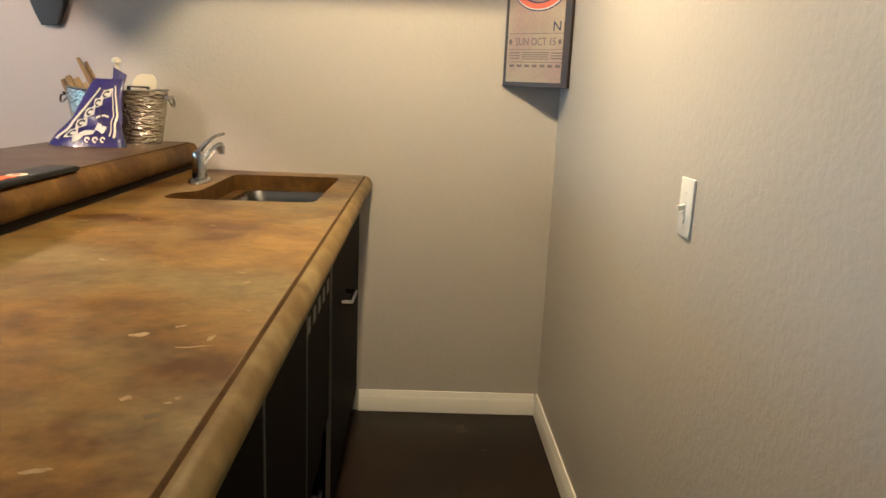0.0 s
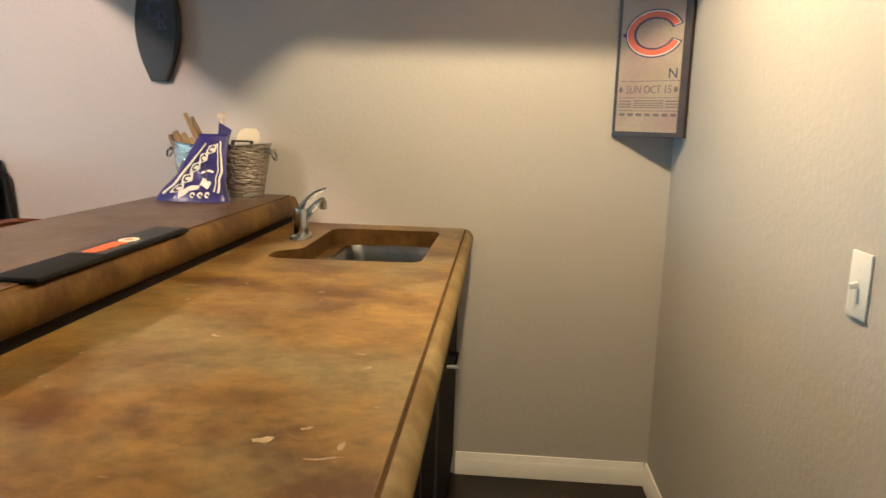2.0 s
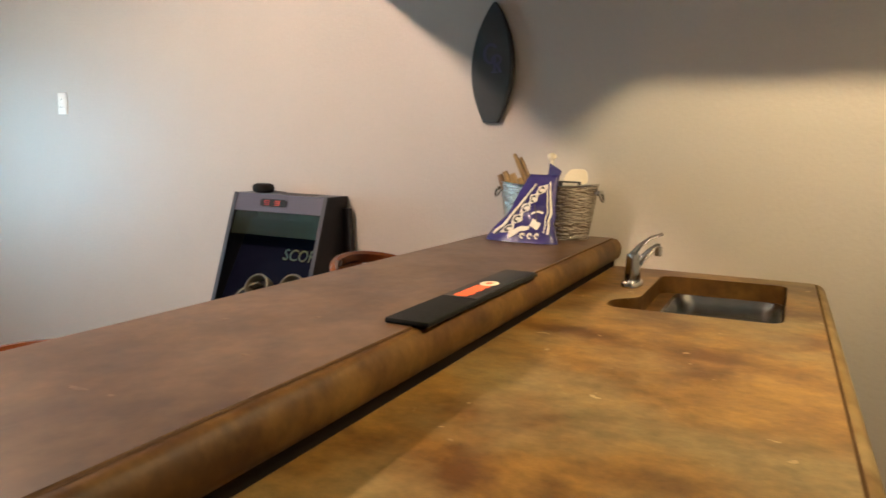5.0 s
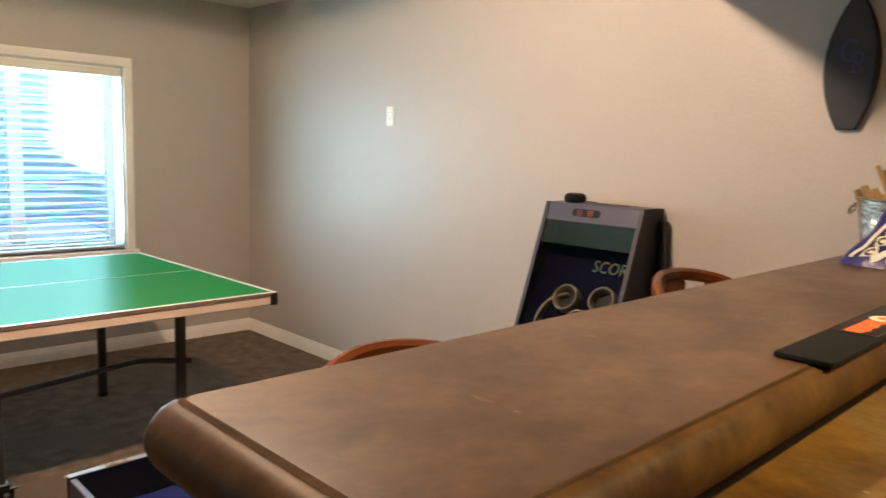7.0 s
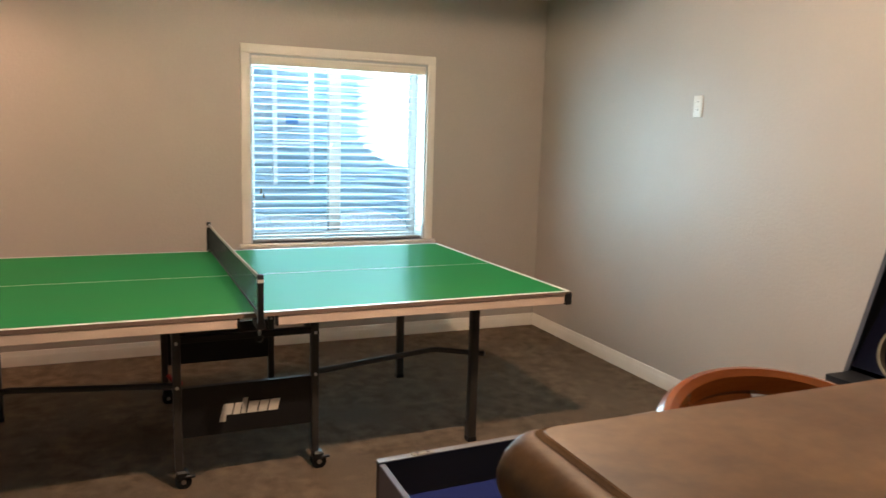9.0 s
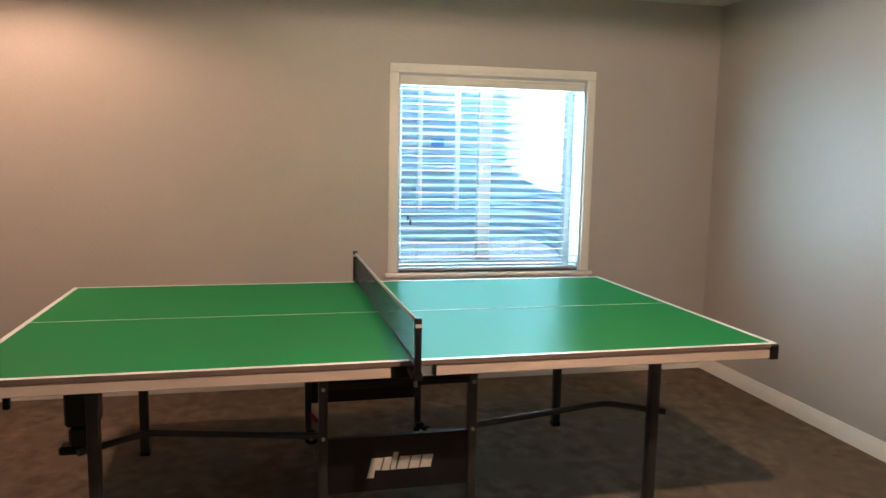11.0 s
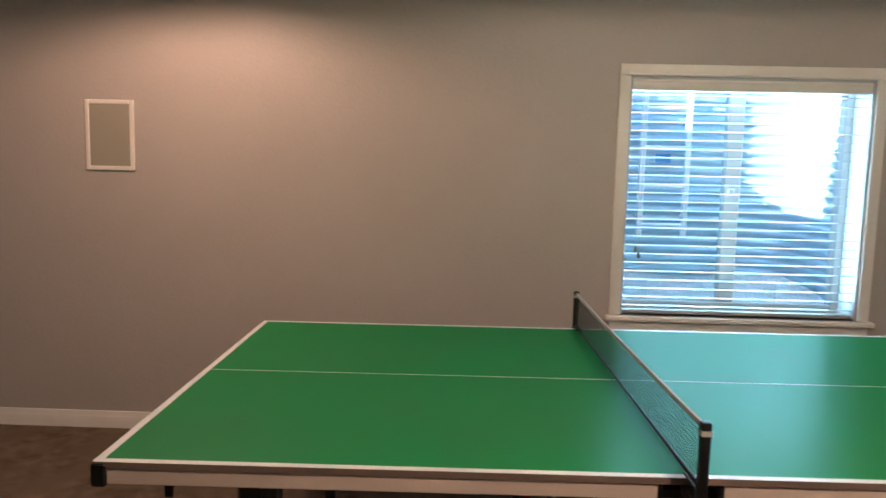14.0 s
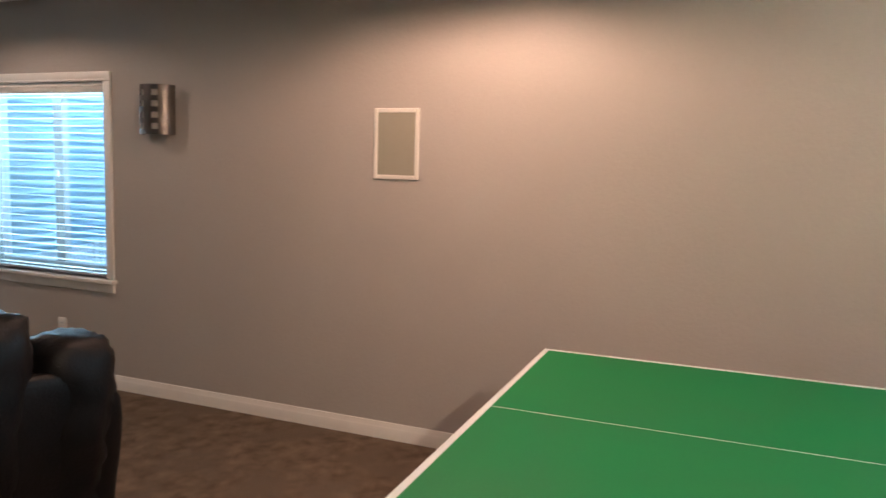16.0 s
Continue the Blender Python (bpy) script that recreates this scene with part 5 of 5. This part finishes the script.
bar("top_panel", (GX0 + 0.026, 3.030, 1.206), (GX1 - 0.026, 3.185, 1.222), LILAC, game, 0.002)
bar("top_recess", (-2.33, 3.07, 1.2222), (-2.17, 3.13, 1.2235), BLACK, game)
bar("back_panel", (GX0 + 0.026, 3.170, 0.0), (GX1 - 0.026, 3.184, 1.206), DARKGAP, game)
slope = lambda z: 3.030 - (1.222 - z) * (3.030 - 2.765) / (1.222 - 0.44)
SLOPE = math.degrees(math.atan((3.030 - 2.765) / (1.222 - 0.44)))
bm = bmesh.new()
extrude_outline(bm, [(slope(1.222) + 0.002, 1.222), (slope(1.145) + 0.002, 1.145), (slope(1.145) + 0.016, 1.145), (slope(1.205) + 0.016, 1.205)], GX1 - GX0 - 0.052, lambda a, b, c: (GX0 + 0.026 + c, a, b))
hd = part("header_board", bm, LILAC, game, "grey-violet header board")
hm = Matrix.Translation((-2.33, slope(1.184) + 0.001, 1.184)) @ pose(0, 0, 0, 90 - SLOPE, 0, 0)
bm = bmesh.new()
loft(bm, [[(p.x, p.y, z) for p in smooth_loop([(-0.07, -0.017, 0), (0.07, -0.017, 0), (0.07, 0.017, 0), (-0.07, 0.017, 0)], 0.014)] for z in (0.0, 0.004)])
bmesh.ops.transform(bm, matrix=hm, verts=bm.verts)
dp = part("display", bm, BLACK, hd, "black rounded display window")
for k, dx in enumerate((-0.035, 0.022)):
    for a, b, c, d in ((-0.012, 0.008, 0.012, 0.011), (-0.012, -0.0015, 0.012, 0.0015), (-0.012, -0.011, 0.012, -0.008), (-0.013, 0.001, -0.010, 0.010), (0.010, -0.010, 0.013, 0.0), (0.010, 0.001, 0.013, 0.010)):
        bm = bmesh.new()
        box(bm, (dx + a, b, 0.004), (dx + c, d, 0.0046), m=hm)
        part("digit_segment", bm, LED_RED if k else RED, dp, "red display segment")
bm = bmesh.new()
extrude_outline(bm, [(slope(1.143) + 0.004, 1.143), (slope(1.045) + 0.004, 1.045), (slope(1.045) + 0.008, 1.045), (slope(1.143) + 0.008, 1.143)], GX1 - GX0 - 0.056, lambda a, b, c: (GX0 + 0.028 + c, a, b))
part("plastic_screen", bm, SCREEN, game, "clear plastic ball screen")
# target board with cups
TB0, TB1 = Vector((0, 2.83, 0.62)), Vector((0, 3.12, 1.10))
bm = bmesh.new()
extrude_outline(bm, [(TB0.y, TB0.z), (TB1.y, TB1.z), (TB1.y + 0.010, TB1.z - 0.006), (TB0.y + 0.010, TB0.z - 0.006)], GX1 - GX0 - 0.056, lambda a, b, c: (GX0 + 0.028 + c, a, b))
tb = part("target_board", bm, DARKBLUE, game, "dark blue target board")
bar("target_tray", (GX0 + 0.028, 2.70, 0.512), (GX1 - 0.028, 2.835, 0.60), CHARCOAL, game)
nrm = Vector((0, -(TB1.z - TB0.z), TB1.y - TB0.y)).normalized()
upv = (TB1 - TB0).normalized()
def on_board(x, f, h=0.0):
    return Vector((x, 0, 0)) + TB0.lerp(TB1, f) + nrm * h
tm = Matrix(((1, 0, 0, 0), (0, upv.y, nrm.y, 0), (0, upv.z, nrm.z, 0), (0, 0, 0, 1)))
for x, f, num in ((-2.335, 0.39, "3"), (-2.160, 0.42, "2"), (-2.235, 0.21, "1")):
    bm = bmesh.new()
    lathe(bm, [(0.058, 0.0), (0.060, 0.046), (0.058, 0.050), (0.052, 0.050), (0.050, 0.046), (0.050, 0.0)], sides=28, cap=False)
    bmesh.ops.transform(bm, matrix=Matrix.Translation(on_board(x, f)) @ tm, verts=bm.verts)
    cup = part("score_cup", bm, IVORY, game, "ivory plastic score cup")
    bm = bmesh.new()
    lathe(bm, [(0.0495, 0.001), (0.0495, 0.002)], sides=20)
    bmesh.ops.transform(bm, matrix=Matrix.Translation(on_board(x, f)) @ tm, verts=bm.verts)
    part("cup_hole", bm, BLACK, cup)
    lettering("number", num, 0.030, RED, cup, Matrix.Translation(on_board(x + 0.012, f + 0.085, 0.026)) @ tm @ pose(0, 0, 0, 75, 0, 0), "dark red number")
bm = bmesh.new()
loops = []
for k in range(25):
    a = radians(105 + 150 * k / 24)
    o, i2 = 0.150, 0.140
    q = [on_board(-2.305 + r * math.cos(a), 0.20 + (r * 0.92 * math.sin(a)) / (TB1 - TB0).length, h) for r, h in ((o, 0.0), (o, 0.034), (i2, 0.034), (i2, 0.0))]
    loops.append(q)
loft(bm, loops)
part("guide_ring", bm, IVORY, game, "curved ivory guide wall")
lettering("score_word", "SCORE", 0.078, mat("green_outline_print", (0.020, 0.065, 0.062), 0.4, tint=(0.11, 0.10, 0.02), scale=14, fine=0.1), tb, Matrix.Translation(on_board(-2.185, 0.70, 0.002)) @ tm, "green and yellow printed word", squeeze=0.85)
bm = bmesh.new()
extrude_outline(bm, [(GX1 - 0.012, 1.170), (GX1 + 0.016, 1.170), (GX1 + 0.125, 0.0), (GX1 - 0.012, 0.0)], 0.030, lambda a, b, c: (a, 3.15 + c, b))
part("back_brace", bm, CHARCOAL, game, "dark rear brace board")

puck = thing("smart_speaker", "small black fabric puck speaker on the game cabinet", "speaker", pose(-2.455, 3.105, 1.222))
bm = bmesh.new()
lathe(bm, [(0.030, 0.0), (0.044, 0.004), (0.049, 0.016), (0.049, 0.024), (0.043, 0.036), (0.030, 0.041), (0.004, 0.042)], sides=28)
part("body", bm, RUBBER, puck)
bm = bmesh.new()
lathe(bm, [(0.034, 0.0415), (0.012, 0.0425), (0.003, 0.0425)], sides=20)
part("top_disc", bm, BLACK, puck)

rod("cable", [(0.046, 0.004, 0.012), (0.062, 0.020, 0.006), (0.080, 0.050, 0.003), (0.086, 0.084, -0.010), (0.086, 0.090, -0.060)], 0.002, BLACK, puck, "thin black power cable", sides=6)

# ---- west wall fixtures ----
spk = thing("wall_speaker", "white framed in-wall speaker with a beige cloth grille", "wall speaker", pose(XW, -1.588, 1.566))
SW_, SH_ = 0.127, 0.180
for lo, hi in (((0, -SW_, -SH_), (0.012, -SW_ + 0.022, SH_)), ((0, SW_ - 0.022, -SH_), (0.012, SW_, SH_)), ((0, -SW_ + 0.022, -SH_), (0.012, SW_ - 0.022, -SH_ + 0.022)), ((0, -SW_ + 0.022, SH_ - 0.022), (0.012, SW_ - 0.022, SH_))):
    bar("frame", lo, hi, TRIM, spk, 0.003, "white painted frame")
bm = bmesh.new()
box(bm, (0, -SW_ + 0.022, -SH_ + 0.022), (0.008, SW_ - 0.022, SH_ - 0.022))
part("grille", bm, GRILLE, spk, "beige cloth grille")

sc_ = thing("wall_sconce", "curved satin nickel wall sconce with square cut-outs", "sconce", pose(XW, -3.118, 1.738))
R0, HH = 0.118, 0.142
def shell(a0, a1, z0, z1, r=R0, th=0.003, n=5):
    bm = bmesh.new()
    loops = []
    for k in range(n + 1):
        a = radians(a0 + (a1 - a0) * k / n)
        c, s = math.cos(a), math.sin(a)
        loops.append([(0.02 + 0.85 * r * c, r * s, z0), (0.02 + 0.85 * r * c, r * s, z1), (0.02 + 0.85 * (r - th) * c, (r - th) * s, z1), (0.02 + 0.85 * (r - th) * c, (r - th) * s, z0)])
    loft(bm, loops)
    return bm
cols = [(-90, -34), (-14, 14), (34, 90)]
for a0, a1 in cols:
    part("shade_strip", shell(a0, a1, -HH, HH), SCONCE_STEEL, sc_, "satin nickel strip")
holes = [(-34, -14), (14, 34)]
for a0, a1 in holes:
    for k in range(5):
        z = -HH + 0.0 + k * (2 * HH - 0.030) / 4
        part("shade_bridge", shell(a0, a1, z, z + 0.030), SCONCE_STEEL, sc_, "satin nickel bridge")
part("diffuser", shell(-88, 88, -HH + 0.004, HH - 0.004, R0 - 0.012, 0.003, 14), mat("frosted_glass", (0.62, 0.56, 0.48), 0.4, fine=0.03), sc_, "frosted glass diffuser")
bar("back_plate", (0, -0.09, -HH + 0.01), (0.012, 0.09, HH - 0.01), SCONCE_STEEL, sc_)

# ---- black leather recliner sofa, its back to the room ----
sofa = thing("recliner_sofa", "black leather recliner sofa with overstuffed channelled back", "sofa", pose(-3.73, -1.575, 0, 0, 0, -4))
def cushion(name, x0, x1, y0, y1, z0, z1, puff, label="", creases=0.008, nx=14, nz=16):
    """A stuffed cushion: a rounded block swollen at its middle, with small creases."""
    bm = bmesh.new()
    box(bm, (-1, -1, -1), (1, 1, 1))
    bmesh.ops.subdivide_edges(bm, edges=bm.edges[:], cuts=11, use_grid_fill=True)
    c = Vector(((x0 + x1) / 2, (y0 + y1) / 2, (z0 + z1) / 2))
    h = Vector(((x1 - x0) / 2, (y1 - y0) / 2, (z1 - z0) / 2))
    for v in bm.verts:
        p = v.co.copy()
        n6 = (abs(p.x) ** 5 + abs(p.y) ** 5 + abs(p.z) ** 5) ** 0.2
        q = p / n6
        out = Vector((q.x * h.x, q.y * (h.y + puff * (1 - q.x * q.x) * (1 - 0.5 * q.z * q.z)), q.z * h.z))
        w = c + out
        w += q.normalized() * creases * (noise.noise(Vector((w.x * 9, w.y * 9, w.z * 22))) + 0.5 * noise.noise(w * 40))
        if "back" in name:
            w.y += 0.17 * (w.z - 0.50)
        v.co = w
    return part(name, bm, LEATHER, sofa, label, smooth=80)


cushion("outer_back", 0.0, 1.60, -0.10, -0.02, 0.10, 0.90, 0.01, "black leather outer back panel", 0.004)
for k in range(6):
    x0 = 0.02 + k * 0.262
    cushion("back_channel", x0, x0 + 0.255, -0.24, -0.05, 0.34, 0.98 + (0.09 if 0 < k < 5 else -0.02), 0.05, "stuffed black leather back channel", 0.018)
for x0 in (0.02, 1.40):
    cushion("armrest", x0, x0 + 0.19, -0.90, -0.22, 0.10, 0.62, 0.0, "padded black leather armrest")
for k in range(2):
    cushion("seat_cushion", 0.22 + k * 0.59, 0.80 + k * 0.59, -0.90, -0.22, 0.28, 0.48, 0.02, "black leather seat cushion")
bar("base", (0.05, -0.86, 0.0), (1.56, -0.10, 0.26), DARKGAP, sofa, 0.01)
